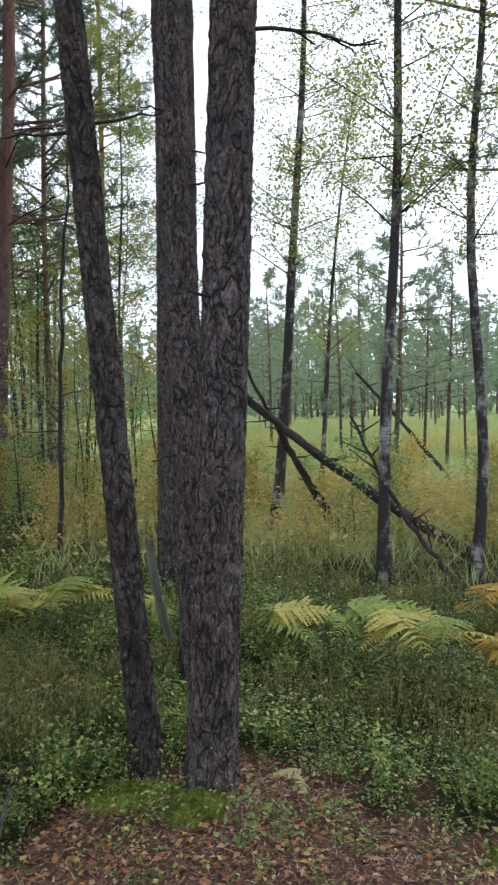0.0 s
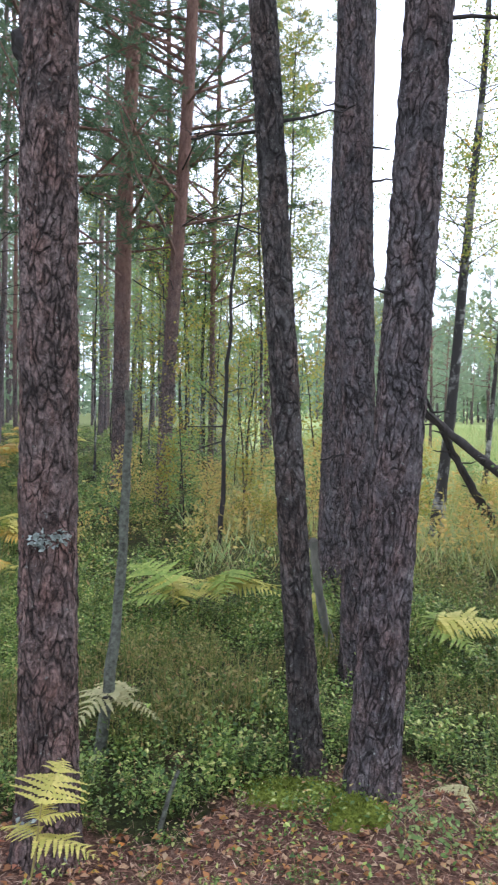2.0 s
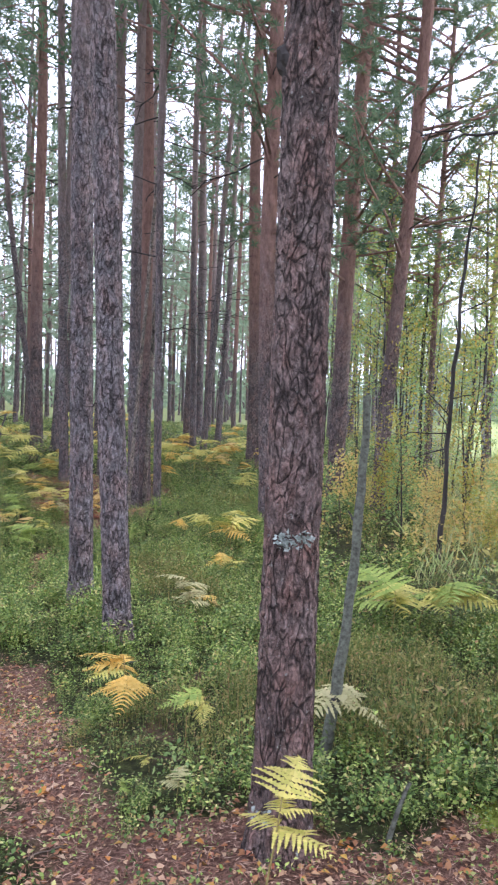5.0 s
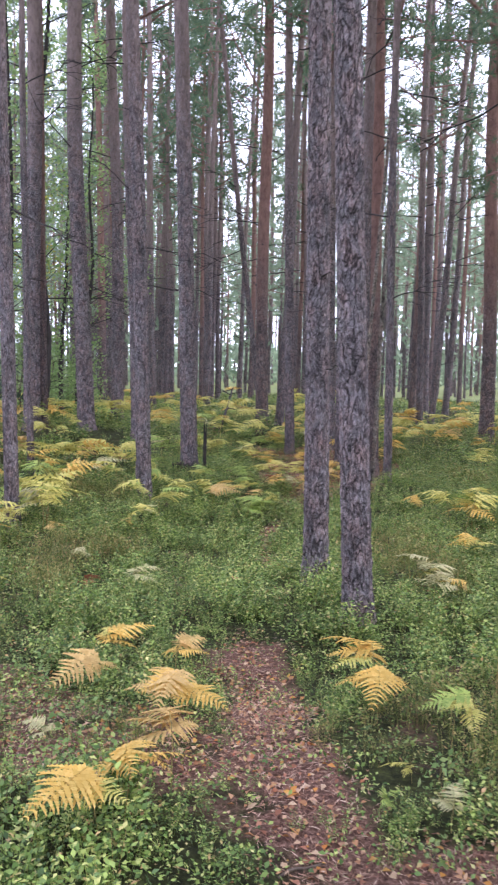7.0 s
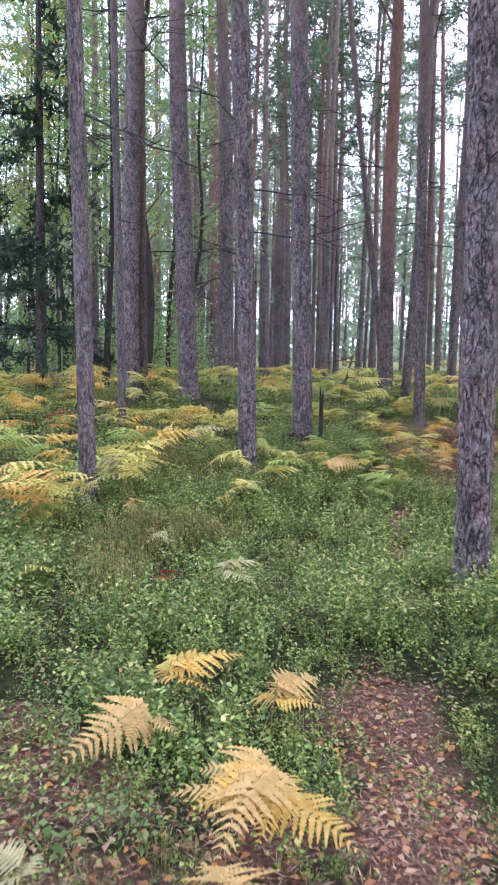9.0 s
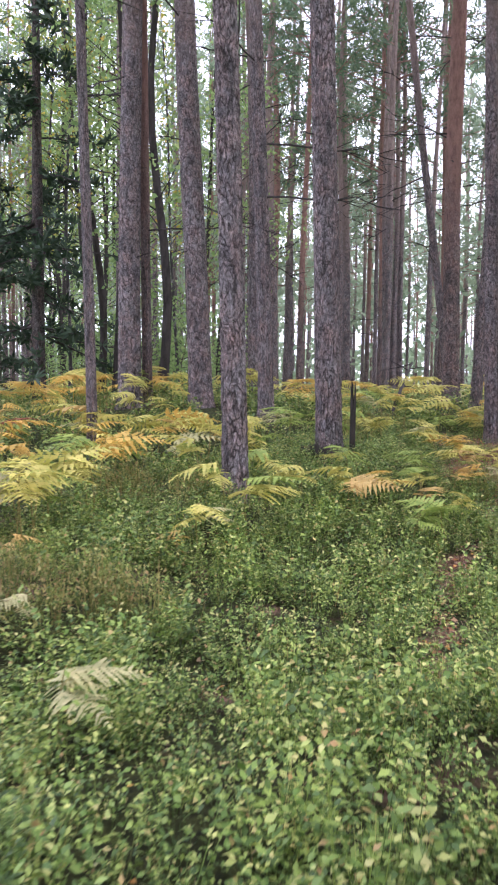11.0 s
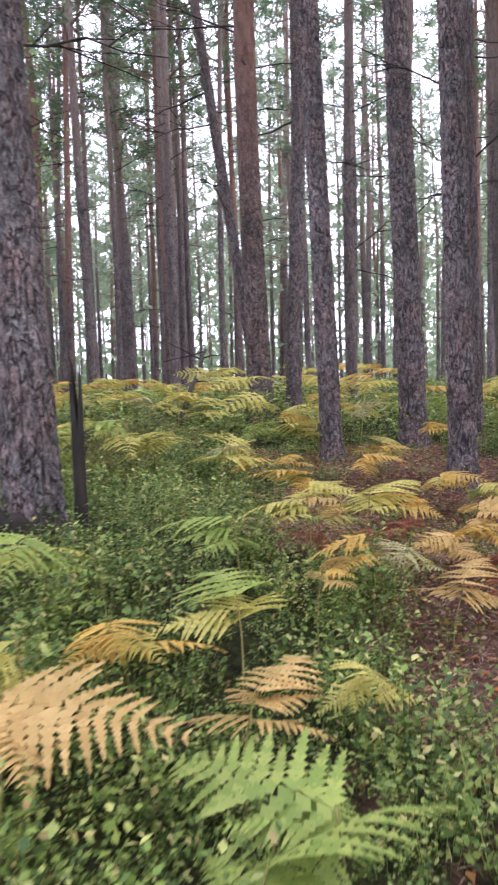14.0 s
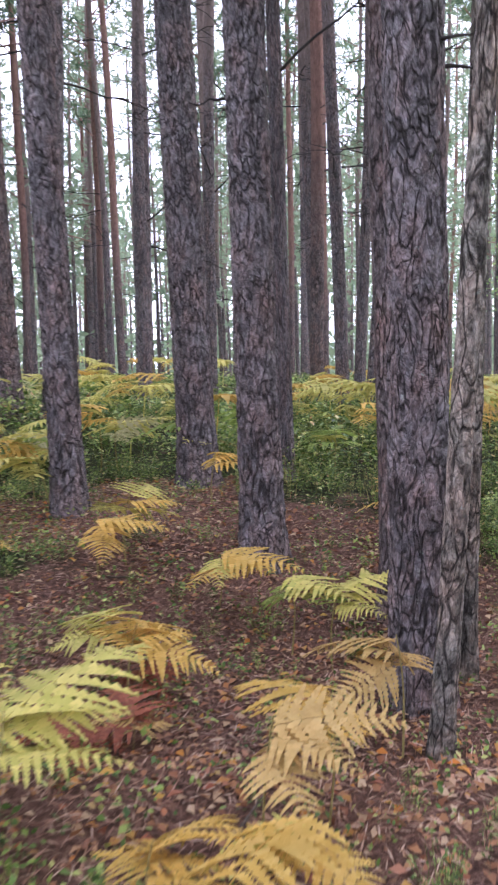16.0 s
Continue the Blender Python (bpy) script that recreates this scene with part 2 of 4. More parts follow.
def wobble(x, y, k=1.0, seed=0.0):
    """A cheap soft noise in -1..1."""
    return (np.sin(x * 1.7 * k + 2.1 * np.sin(y * 1.1 * k + seed)) + np.sin(y * 2.3 * k + 1.7 * np.sin(x * 1.3 * k - seed))) / 2


def bareness(x, y):
    """1 where needle litter lies open, 0 where plants cover the ground."""
    x, y = np.asarray(x, float), np.asarray(y, float)
    n = wobble(x, y, 2.2)
    b = 1 - np.clip((trail_distance(x, y) - 0.1 - 0.14 * n) / 0.22, 0, 1)
    fade = np.clip(np.maximum((4.9 - y) / 0.3, (y - 10.0) / 0.6), 0.0, 1)      # berry bushes close over the trail here
    narrow = 1 - np.clip((trail_distance(x, y) - 0.02 - 0.07 * n) / 0.08, 0, 1)
    b = np.maximum(b * fade, narrow * np.clip((y - 6.0) / 0.4, 0, 0.85))
    start = 1 - np.clip((np.hypot((x - 0.1) / 2.0, (y - 2.0) / 1.35) - 0.92 - 0.14 * n) / 0.25, 0, 1)
    patch = 1 - np.clip((np.hypot((x + 8.55) / 1.25, (y - 11.8) / 1.5) - 0.95 - 0.2 * n) / 0.25, 0, 1)
    patch2 = 1 - np.clip((np.hypot((x + 9.6) / 1.5, (y - 12.9) / 1.0) - 0.8 - 0.2 * n) / 0.3, 0, 1)
    thin = 0.6 * (1 - np.clip((np.hypot((x + 4.0) / 0.9, (y - 2.75) / 0.6) - 0.9 - 0.3 * n) / 0.3, 0, 1))
    edge = 1 - np.clip((np.hypot((x + 7.55) / 0.55, (y - 10.5) / 1.1) - 0.9 - 0.25 * n) / 0.3, 0, 1)
    foot = 1 - np.clip((np.hypot(x + 1.35, y - 2.6) - 0.5 - 0.2 * n) / 0.3, 0, 1)
    roots = 0.93 * (1 - np.clip((np.hypot((x + 0.3) / 1.2, y - 3.2) - 0.55 - 0.15 * n) / 0.25, 0, 1))
    return np.maximum.reduce([b, start, thin, patch, patch2, edge, foot, roots])


# ---- mesh helpers ----


def mesh(name, verts, faces, mats, smooth=False):
    """A mesh from arrays of corners and of equal-sided faces."""
    verts, faces = np.asarray(verts, np.float32), np.asarray(faces, np.int32)
    me = bpy.data.meshes.new(name)
    k = faces.shape[1]
    me.vertices.add(len(verts))
    me.vertices.foreach_set("co", verts.ravel())
    me.loops.add(faces.size)
    me.loops.foreach_set("vertex_index", faces.ravel())
    me.polygons.add(len(faces))
    me.polygons.foreach_set("loop_start", np.arange(0, faces.size, k, dtype=np.int32))
    if smooth:
        me.polygons.foreach_set("use_smooth", np.ones(len(faces), bool))
    for m in (mats if isinstance(mats, (list, tuple)) else [mats]):
        me.materials.append(m)
    me.update(calc_edges=True)
    return me


class Soup:
    """Gathers pieces of quads into one mesh."""

    def __init__(self):
        self.v, self.f, self.n = [], [], 0

    def add(self, v, f):
        self.v.append(np.asarray(v, float))
        self.f.append(np.asarray(f, int) + self.n)
        self.n += len(v)

    def tube(self, pts, radii, sides=5):
        pts = np.asarray(pts, float)
        d = np.gradient(pts, axis=0)
        d /= np.linalg.norm(d, axis=1)[:, None] + 1e-9
        ref = np.array([0.31, 0.95, 0.1]) if abs(d[0][2]) > 0.5 else np.array([0.1, 0.2, 1.0])
        u = np.cross(d, ref)
        u /= np.linalg.norm(u, axis=1)[:, None] + 1e-9
        w = np.cross(d, u)
        a = np.linspace(0, 2 * np.pi, sides, endpoint=False)
        r = np.asarray(radii, float)[:, None, None]
        ring = pts[:, None] + r * (np.cos(a)[None, :, None] * u[:, None] + np.sin(a)[None, :, None] * w[:, None])
        v = ring.reshape(-1, 3)
        i, j = np.meshgrid(np.arange(len(pts) - 1), np.arange(sides), indexing="ij")
        j2 = (j + 1) % sides
        f = np.stack([i * sides + j, i * sides + j2, (i + 1) * sides + j2, (i + 1) * sides + j], -1).reshape(-1, 4)
        self.add(v, f)

    def leaves(self, pos, along, side, length, width, fold=0.25):
        """Rhombic leaves, a quad each, at pos, pointing along, with their blade across side."""
        n = len(pos)
        length, width = np.broadcast_to(length, n)[:, None], np.broadcast_to(width, n)[:, None]
        up = np.cross(side, along)
        mid = pos + along * length * 0.45
        a = mid + side * width / 2 + up * width * fold
        b = mid - side * width / 2 + up * width * fold
        v = np.stack([pos, a, pos + along * length, b], 1).reshape(-1, 3)
        self.add(v, np.arange(4 * n).reshape(-1, 4))

    def mesh(self, name, mats, smooth=False):
        return mesh(name, np.concatenate(self.v), np.concatenate(self.f), mats, smooth)


def joined(name, wood, green, m1, m2):
    """Wood and leaves of one crown as one mesh with two materials."""
    v1, v2 = np.concatenate(wood.v), np.concatenate(green.v)
    f1, f2 = np.concatenate(wood.f), np.concatenate(green.f)
    me = mesh(name, np.concatenate([v1, v2]), np.concatenate([f1, f2 + len(v1)]), [m1, m2])
    me.polygons.foreach_set("material_index", np.concatenate([np.zeros(len(f1)), np.ones(len(f2))]).astype(np.int32))
    return me


def unit(v):
    return v / (np.linalg.norm(v, axis=-1, keepdims=True) + 1e-9)


def frames_for(along, rng):
    r = rng.normal(size=along.shape)
    return unit(np.cross(along, r))


def part(name, data, parent, label=""):
    ob = new(name, data)
    ob.parent = parent
    return tagged(ob, label) if label else ob


def thing(name, x, y, label, category, group="", z=None, m=None):
    ob = new(name)
    ob.empty_display_size = 0.2
    zz = float(gz(x, y)) if z is None else z
    ob.matrix_world = m if m else Matrix.Translation((x, y, zz))
    return tagged(ob, label, category, group)


def leaning(x, y, lx, ly, spin=0.0, sink=0.03):
    """A pose on the ground whose z axis leans by lx, ly metres per metre."""
    up = Vector((lx, ly, 1)).normalized()
    q = Vector((0, 0, 1)).rotation_difference(up)
    return Matrix.Translation((x, y, float(gz(x, y)) - sink)) @ q.to_matrix().to_4x4() @ Matrix.Rotation(spin, 4, "Z")


# ---- ground ----


def build_ground():
    s = np.sinh(np.linspace(-6.3, 6.3, 280)) / np.sinh(6.3)
    gx, gy = np.meshgrid(-5 + 900 * s, 6 + 900 * s, indexing="ij")
    n = len(s)
    v = np.stack([gx, gy, gz(gx, gy)], -1).reshape(-1, 3)
    i, j = np.meshgrid(np.arange(n - 1), np.arange(n - 1), indexing="ij")
    f = np.stack([i * n + j, (i + 1) * n + j, (i + 1) * n + j + 1, i * n + j + 1], -1).reshape(-1, 4)
    k = Mat("forest_floor", 0.95, 0.15)
    litter = k.ramp(k.noise(48, 7, 0.8, distortion=0.8), [(0.32, (0.03, 0.017, 0.013)), (0.5, (0.155, 0.083, 0.06)), (0.7, (0.4, 0.26, 0.195))])
    # moss coloured very dark: the shade in gaps between plants is painted in
    moss = k.ramp(k.noise(22, 5, 0.7), [(0.32, (0.012, 0.013, 0.008)), (0.52, (0.042, 0.048, 0.018)), (0.78, (0.11, 0.12, 0.035))])
    mask = k.noise(2.1, 4, 0.65)
    at = k.n.new("ShaderNodeAttribute")
    at.attribute_name = "bare"
    m1 = k.n.new("ShaderNodeMath")
    m1.operation = "ADD"
    k.l.new(k.step(mask, 0.62, 0.28), m1.inputs[0])
    k.l.new(at.outputs["Fac"], m1.inputs[1])
    c = k.mix(k.step(m1.outputs[0], 0.62, 1.0), moss, litter)
    at2 = k.n.new("ShaderNodeAttribute")
    at2.attribute_name = "bog"
    peat = k.ramp(k.noise(1.5, 6, 0.7), [(0.3, (0.26, 0.28, 0.11)), (0.5, (0.38, 0.45, 0.18)), (0.7, (0.5, 0.47, 0.22))])
    c = k.mix(at2.outputs["Fac"], c, peat)
    k.bump(k.noise(55, 5, 0.8), 0.9, 0.03)
    k.color(c)
    me = mesh("ground", v, f, k.m, True)
    bare = me.attributes.new("bare", "FLOAT", "POINT")
    bare.data.foreach_set("value", bareness(gx, gy).ravel().astype(np.float32))
    bog_and_haze = me.attributes.new("bog", "FLOAT", "POINT")
    edge = np.clip((gx + 0.22 * gy + 0.3) / 2.0, 0, 1) * np.clip((gy - 8.5) / 3, 0, 1)
    # past 28 m all ground is paled with the bog colour, standing for haze
    edge = np.maximum(edge, 0.45 * np.clip((np.hypot(gx + 4, gy - 5) - 28) / 25, 0, 1))
    bog_and_haze.data.foreach_set("value", edge.ravel().astype(np.float32))
    tagged(new("ground", me), "uneven forest floor of needle litter and shade-darkened moss", "ground", kind="structure")


build_ground()

# ---- trees ----


def bark_trunk(name, dia, height, mat, seed, detail):
    """A tapered pine trunk with a flared foot; detail lifts real bark plates."""
    rng = np.random.default_rng(seed)
    if detail:
        zs = np.concatenate([np.arange(-0.15, 4.2, 0.028), np.arange(4.3, 9, 0.16), np.linspace(9, height, 10)])
        sides = 52
    else:
        zs = np.concatenate([[-0.2, 0, 0.12, 0.3], np.linspace(0.7, height, 16)])
        sides = 10
    a = np.linspace(0, 2 * np.pi, sides, endpoint=False)
    t = np.clip(zs / height, 0, 1)
    r = dia / 2 * (1 - 0.55 * t - 0.35 * t ** 4) * (1 + 0.35 * np.exp(-np.clip(zs, 0, 9) / 0.16))
    bend = 0.07 * np.sin(zs * rng.uniform(0.3, 0.5) + rng.uniform(0, 6)) * np.clip(zs / 6, 0, 1)
    bend2 = 0.06 * np.sin(zs * rng.uniform(0.25, 0.55) + rng.uniform(0, 6)) * np.clip(zs / 6, 0, 1)
    if detail:
        bend, bend2 = bend * 0.3, bend2 * 0.3
    lobes = 1 + 0.10 * np.exp(-np.clip(zs, 0, 9) / 0.2)[:, None] * np.sin(a * rng.integers(3, 6) + rng.uniform(0, 6)) + 0.025 * np.sin(2 * a + rng.uniform(0, 6))
    rr = r[:, None] * lobes
    if detail:
        add = np.zeros((len(zs), sides))
        off = rng.uniform(0, 50)
        for i, z in enumerate(zs):
            if z > 9:
                continue
            for j, q in enumerate(a):
                wv = noise.noise(Vector((math.cos(q) * 1.3 + off, math.sin(q) * 1.3, z * 1.5)))
                p = Vector((math.cos(q) * dia * 15 + off + 0.8 * wv, math.sin(q) * dia * 15 + 0.8 * wv, z * 12.0 + 1.6 * wv))
                d = noise.voronoi(p)[0]
                plate = min(1.0, (d[1] - d[0]) / 0.34)
                lip = noise.cell(noise.voronoi(p)[1][0] * 7.3) * 0.22
                add[i, j] = plate ** 0.6 * 0.62 + lip + 0.3 * noise.noise(p * 2.7) + 0.25 * noise.noise(p * 6.1)
        rr = rr * 0.97 + 0.015 * (add - 0.35) * min(1.0, dia / 0.2)
    v = np.stack([rr * np.cos(a) + bend[:, None], rr * np.sin(a) + bend2[:, None], np.broadcast_to(zs[:, None], rr.shape)], -1).reshape(-1, 3)
    i, j = np.meshgrid(np.arange(len(zs) - 1), np.arange(sides), indexing="ij")
    j2 = (j + 1) % sides
    f = np.stack([i * sides + j, i * sides + j2, (i + 1) * sides + j2, (i + 1) * sides + j], -1).reshape(-1, 4)
    return mesh(name, v, f, mat, True)


def limb(rng, start, heading, length, rise, r0, steps=5):
    """A bent branch: points and radii."""
    t = np.linspace(0, 1, steps)
    d = np.array([math.cos(heading), math.sin(heading), 0])
    side = np.array([-d[1], d[0], 0])
    wig = rng.normal(0, 0.05 * length, steps) * t
    p = np.array(start) + np.outer(t * length, d) + np.outer(wig, side)
    p[:, 2] += rise * length * t + rng.normal(0, 0.03 * length, steps) * t
    return p, r0 * (1 - 0.8 * t)


def tufts(soup, rng, centres, blades, length, width):
    """Brushes of needles round the given points."""
    n = len(centres) * blades
    pos = np.repeat(centres, blades, 0)
    along = unit(rng.normal(size=(n, 3)) + np.array([0, 0, 0.35]))
    soup.leaves(pos, along, frames_for(along, rng), rng.uniform(0.6, 1.2, n) * length, width, 0.0)


def pine_crown(seed, low, top, spread, limbs, each, blades, needle, width, mat=None, loose=0.09):
    rng = np.random.default_rng(seed)
    wood, green = Soup(), Soup()
    for k in range(limbs):
        q = k / limbs
        z = low + (top - low) * q ** 0.9
        ln = spread * (0.55 + 0.75 * math.sin(math.pi * min(1, 0.25 + 0.75 * q))) * rng.uniform(0.6, 1.15) * (1.05 - 0.6 * q)
        p, r = limb(rng, (0, 0, z), rng.uniform(0, 6.28), ln, rng.uniform(0.05, 0.6), 0.012 + 0.008 * ln, 4)
        wood.tube(p, r + 0.002, 3)
        t = rng.uniform(0.35, 1.0, each)
        c = np.stack([np.interp(t, np.linspace(0, 1, len(p)), p[:, i]) for i in range(3)], 1) + rng.normal(0, loose * ln, (each, 3))
        tufts(green, rng, c, blades, needle, width)
    return joined("crown", wood, green, BARK[1], mat or NEEDLES)


# far crowns wear the needles that are paled for haze
FAR_CROWNS = [pine_crown(50 + i, 4.2 + i, 18 + i % 2, 1.9, 28, 11, 4, 0.42, 0.07, HAZED_NEEDLES) for i in range(3)]
LOW_CROWNS = [pine_crown(30 + i, 4.0, 16, 2.2, 76, 17, 30, 0.13, 0.014, None, 0.06) for i in range(2)]
CROWNS = [pine_crown(10 + i, 7.4 + i % 3 * 1.5, 18.5 + i % 2, 1.8, 27, 11, 7, 0.3, 0.042) for i in range(4)]
TRUNKS = {}


def dead_branch(seed, length):
    """One bare dead branch, along +x from the trunk."""
    rng = np.random.default_rng(seed)
    s = Soup()
    p, r = limb(rng, (0, 0, 0), 0.0, length, rng.uniform(-0.3, 0.35), 0.006 + 0.004 * length, 7)
    s.tube(p, r + 0.002, 5)
    if length > 0.5:
        for t in rng.uniform(0.3, 0.95, 5):
            c = np.array([np.interp(t, np.linspace(0, 1, 7), p[:, i]) for i in range(3)])
            p2, r2 = limb(rng, c, rng.choice([-1, 1]) * rng.uniform(0.4, 1.0), length * rng.uniform(0.2, 0.45), rng.uniform(-0.3, 0.4), 0.006, 4)
            s.tube(p2, r2 + 0.0015, 3)
    return s.mesh("dead_branch", BARK_DARK)


DEAD = [dead_branch(60 + i, (0.12, 0.2, 0.35, 0.6, 0.9, 1.2, 1.5, 1.8)[i]) for i in range(8)]
PINE_LABEL = {0: "tall straight pine with grey furrowed bark", 1: "tall pine with reddish upper bark", 2: "pine with dark rough lichen-flecked bark", 3: "slim young pine with pale lichen-covered bark", 4: "tall pine with dark grey deeply furrowed bark", 5: "stout pine with brown scaly bark by the trail"}
count = [0]


def pine(x, y, dia, lx=0.0, ly=0.0, bark=0, near=False, dead=9, crown=True, low=False, far=False, label=""):
    count[0] += 1
    i = count[0]
    if not near and math.hypot(x + 4, y - 4) > 15:
        dia = 0.1 + 0.5 * dia
    ob = thing("pine_tree", x, y, label or PINE_LABEL[bark], "tree", "forest pines", m=leaning(x, y, lx, ly, 0 if near else i * 2.4))
    if near:
        part("trunk", bark_trunk("trunk", dia, 19, BARK[bark], i, True), ob)
    else:
        key = (bark, i % 4)
        if key not in TRUNKS:
            TRUNKS[key] = bark_trunk("trunk", 0.25, 19.5, BARK[bark], 100 + 7 * len(TRUNKS), False)
        t = part("trunk", TRUNKS[key], ob)
        t.scale = (dia / 0.25, dia / 0.25, 1)
    if crown:
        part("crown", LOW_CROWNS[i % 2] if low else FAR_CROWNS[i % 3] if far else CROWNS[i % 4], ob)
    rng = np.random.default_rng(900 + i)
    for _ in range(dead):
        k = int(rng.integers(0, 2)) if near or rng.uniform() > 0.7 else int(rng.integers(2, 8))
        z = rng.uniform(2.4 if k > 2 else 1.2, 8.5)
        q = rng.uniform(0, 6.28)
        r = dia / 2 * (1 - 0.55 * z / 19) * 0.85
        part("dead_branch", DEAD[k], ob).matrix_basis = Matrix.Translation((r * math.cos(q), r * math.sin(q), z)) @ Matrix.Rotation(q, 4, "Z") @ Matrix.Rotation(rng.uniform(-0.25, 0.25), 4, "Y")
    return ob


leaning_pine = pine(-0.50, 3.81, 0.15, -0.079, -0.010, 2, near=True, dead=2)
first_pine = pine(-0.195, 3.62, 0.226, 0.047, 0.002, 4, near=True, dead=2)
for tree, length, z, q, r in ((leaning_pine, 2, 3.08, 0.1, 0.05), (leaning_pine, 2, 3.05, 3.0, 0.05), (first_pine, 3, 3.42, 0.2, 0.08)):
    part("dead_branch", DEAD[length], tree).matrix_basis = Matrix.Translation((r * math.cos(q), r * math.sin(q), z)) @ Matrix.Rotation(q, 4, "Z")
pine(-0.585, 7.10, 0.395, 0.011, -0.000, 4, near=True, dead=3)
pine(-0.31, 5.15, 0.24, -0.026, -0.001, 4, near=True)
trail_pine = pine(-1.43, 2.93, 0.235, -0.002, -0.001, 5, near=True, dead=3)
pine(-5.00, 13.87, 0.32, 0.025, 0.009, 1, low=True)
pine(-3.73, 12.27, 0.23, 0.045, 0.013, 1, low=True)
pine(-3.85, 5.33, 0.23, -0.048, -0.031, 0, near=True, dead=3)
pine(-4.75, 6.04, 0.22, -0.019, -0.014, 0, near=True)
pine(-8.55, 7.45, 0.20, -0.022, -0.025, 0, near=True, dead=3)
pine(-9.50, 9.25, 0.26, -0.025, -0.024, 0, near=True, dead=3)
pine(-12.81, 15.01, 0.30, -0.012, -0.010, 1)
pine(-13.30, 15.60, 0.16, -0.099, -0.083, 0)
pine(-10.30, 12.85, 0.19, -0.025, -0.019, 0, near=True, dead=3)
pine(-8.30, 12.68, 0.25, -0.024, -0.015, 1)
pine(-6.88, 10.81, 0.13, -0.015, -0.009, 0)
pine(-13.21, 23.71, 0.29, -0.017, -0.009, 0)
pine(-12.12, 22.97, 0.20, 0.033, 0.017, 0)
pine(-8.35, 17.55, 0.33, -0.018, -0.008, 1)
pine(-5.03, 10.96, 0.26, -0.029, -0.012, 1, low=True)
pine(-8.50, 5.43, 0.17, -0.011, -0.016, 0)
pine(-11.10, 7.45, 0.11, -0.012, -0.017, 0)
pine(-20.37, 12.47, 0.21, -0.001, -0.001, 0)
pine(-12.90, 9.90, 0.33, -0.021, -0.027, 0)
pine(-23.67, 19.12, 0.38, -0.019, -0.023, 1)
pine(-14.60, 12.10, 0.27, -0.013, -0.015, 0)
pine(-21.19, 19.24, 0.28, -0.017, -0.018, 0)
pine(-26.88, 25.57, 0.49, -0.016, -0.017, 0)
pine(-21.11, 21.82, 0.25, -0.008, -0.007, 0)
pine(-22.91, 24.38, 0.21, -0.009, -0.008, 0)
pine(-22.37, 29.53, 0.26, -0.018, -0.013, 0)
pine(-13.42, 24.16, 0.27, -0.027, -0.014, 0)
pine(-13.56, 9.16, 0.33, -0.003, -0.006, 0)
pine(-13.59, 9.45, 0.14, -0.008, -0.016, 1)
pine(-33.53, 25.25, 0.36, -0.010, -0.014, 0)
pine(-28.46, 23.27, 0.42, -0.010, -0.013, 1)
pine(-32.35, 26.83, 0.36, 0.016, 0.020, 0)
pine(-30.73, 28.74, 0.65, -0.009, -0.010, 0)
pine(-25.25, 26.07, 0.39, -0.002, -0.002, 0)
pine(-29.01, 30.52, 0.31, -0.010, -0.010, 0)
pine(-31.05, 23.98, 0.44, -0.015, -0.021, 0)
pine(-24.65, 20.21, 0.43, -0.009, -0.013, 0)
pine(-32.92, 30.63, 0.57, 0.002, 0.003, 0)
pine(-20.01, 20.70, 0.24, 0.005, 0.005, 0)
pine(-14.48, 19.75, 0.19, 0.015, 0.010, 0)
pine(-24.82, 37.35, 0.39, 0.009, 0.006, 0)
pine(-10.02, 13.8, 0.25, -0.028, -0.015, 0, near=True, dead=3)
pine(-9.10, 12.85, 0.22, -0.013, -0.006, 0, near=True, dead=3)
pine(-14.35, 19.55, 0.20, 0.002, 0.002, 0)
pine(-25.85, 38.86, 0.39, 0.004, 0.003, 0)
pine(-12.03, 20.76, 0.25, 0.003, 0.001, 1)
pine(-11.22, 19.73, 0.17, -0.020, -0.007, 0)
pine(-10.67, 19.29, 0.17, 0.055, 0.018, 0)
pine(-8.06, 11.92, 0.21, -0.011, -0.003, 0, near=True, dead=3)
pine(-7.90, 11.52, 0.07, 0.055, 0.013, 3, near=True, dead=3)
pine(-7.97, 12.16, 0.08, 0.017, 0.004, 3, near=True, crown=False, dead=3)
pine(-9.56, 14.17, 0.10, -0.012, -0.005, 0)
pine(-29.49, 37.75, 0.72, 0.010, 0.008, 0)
pine(-14.30, 21.50, 0.22, 0.020, 0.011, 0)
pine(-11.80, 10.20, 0.20, -0.025, -0.020, 0)
pine(-12.60, 15.40, 0.20, 0.030, 0.020, 0)

pine(4.0, 9.6, 0.2, 0.0, 0.0, 0, low=True)
pine(-4.3, 18.2, 0.14, 0.01, 0.0, 1, low=True)
pine(-5.7, 19.6, 0.15, -0.01, 0.0, 1, low=True)
pine(-3.5, 21.5, 0.14, 0.0, 0.0, 1, low=True)

# lichen crusts and a burl on the bark of the pine by the trail
LICHEN = plain_material("pale_lichen", (0.2, 0.24, 0.21), (0.44, 0.48, 0.43), 60)


def lichen_patch(tree, z, heading, radius, n, spread):
    rng = np.random.default_rng(int(z * 100))
    a, h = heading + rng.normal(0, spread, n), z + rng.normal(0, 0.016, n)
    out = np.stack([np.cos(a), np.sin(a), np.zeros(n)], 1)
    pos = out * (radius + 0.006) + np.stack([np.zeros(n), np.zeros(n), h], 1)
    s = Soup()
    along = unit(rng.normal(size=(n, 3)) * 0.8 + out * 0.5)
    s.leaves(pos, along, frames_for(along, rng), rng.uniform(0.012, 0.03, n), 0.018, 0.3)
    part("lichen", s.mesh("lichen", LICHEN), tree, "pale grey-green lichen crust")


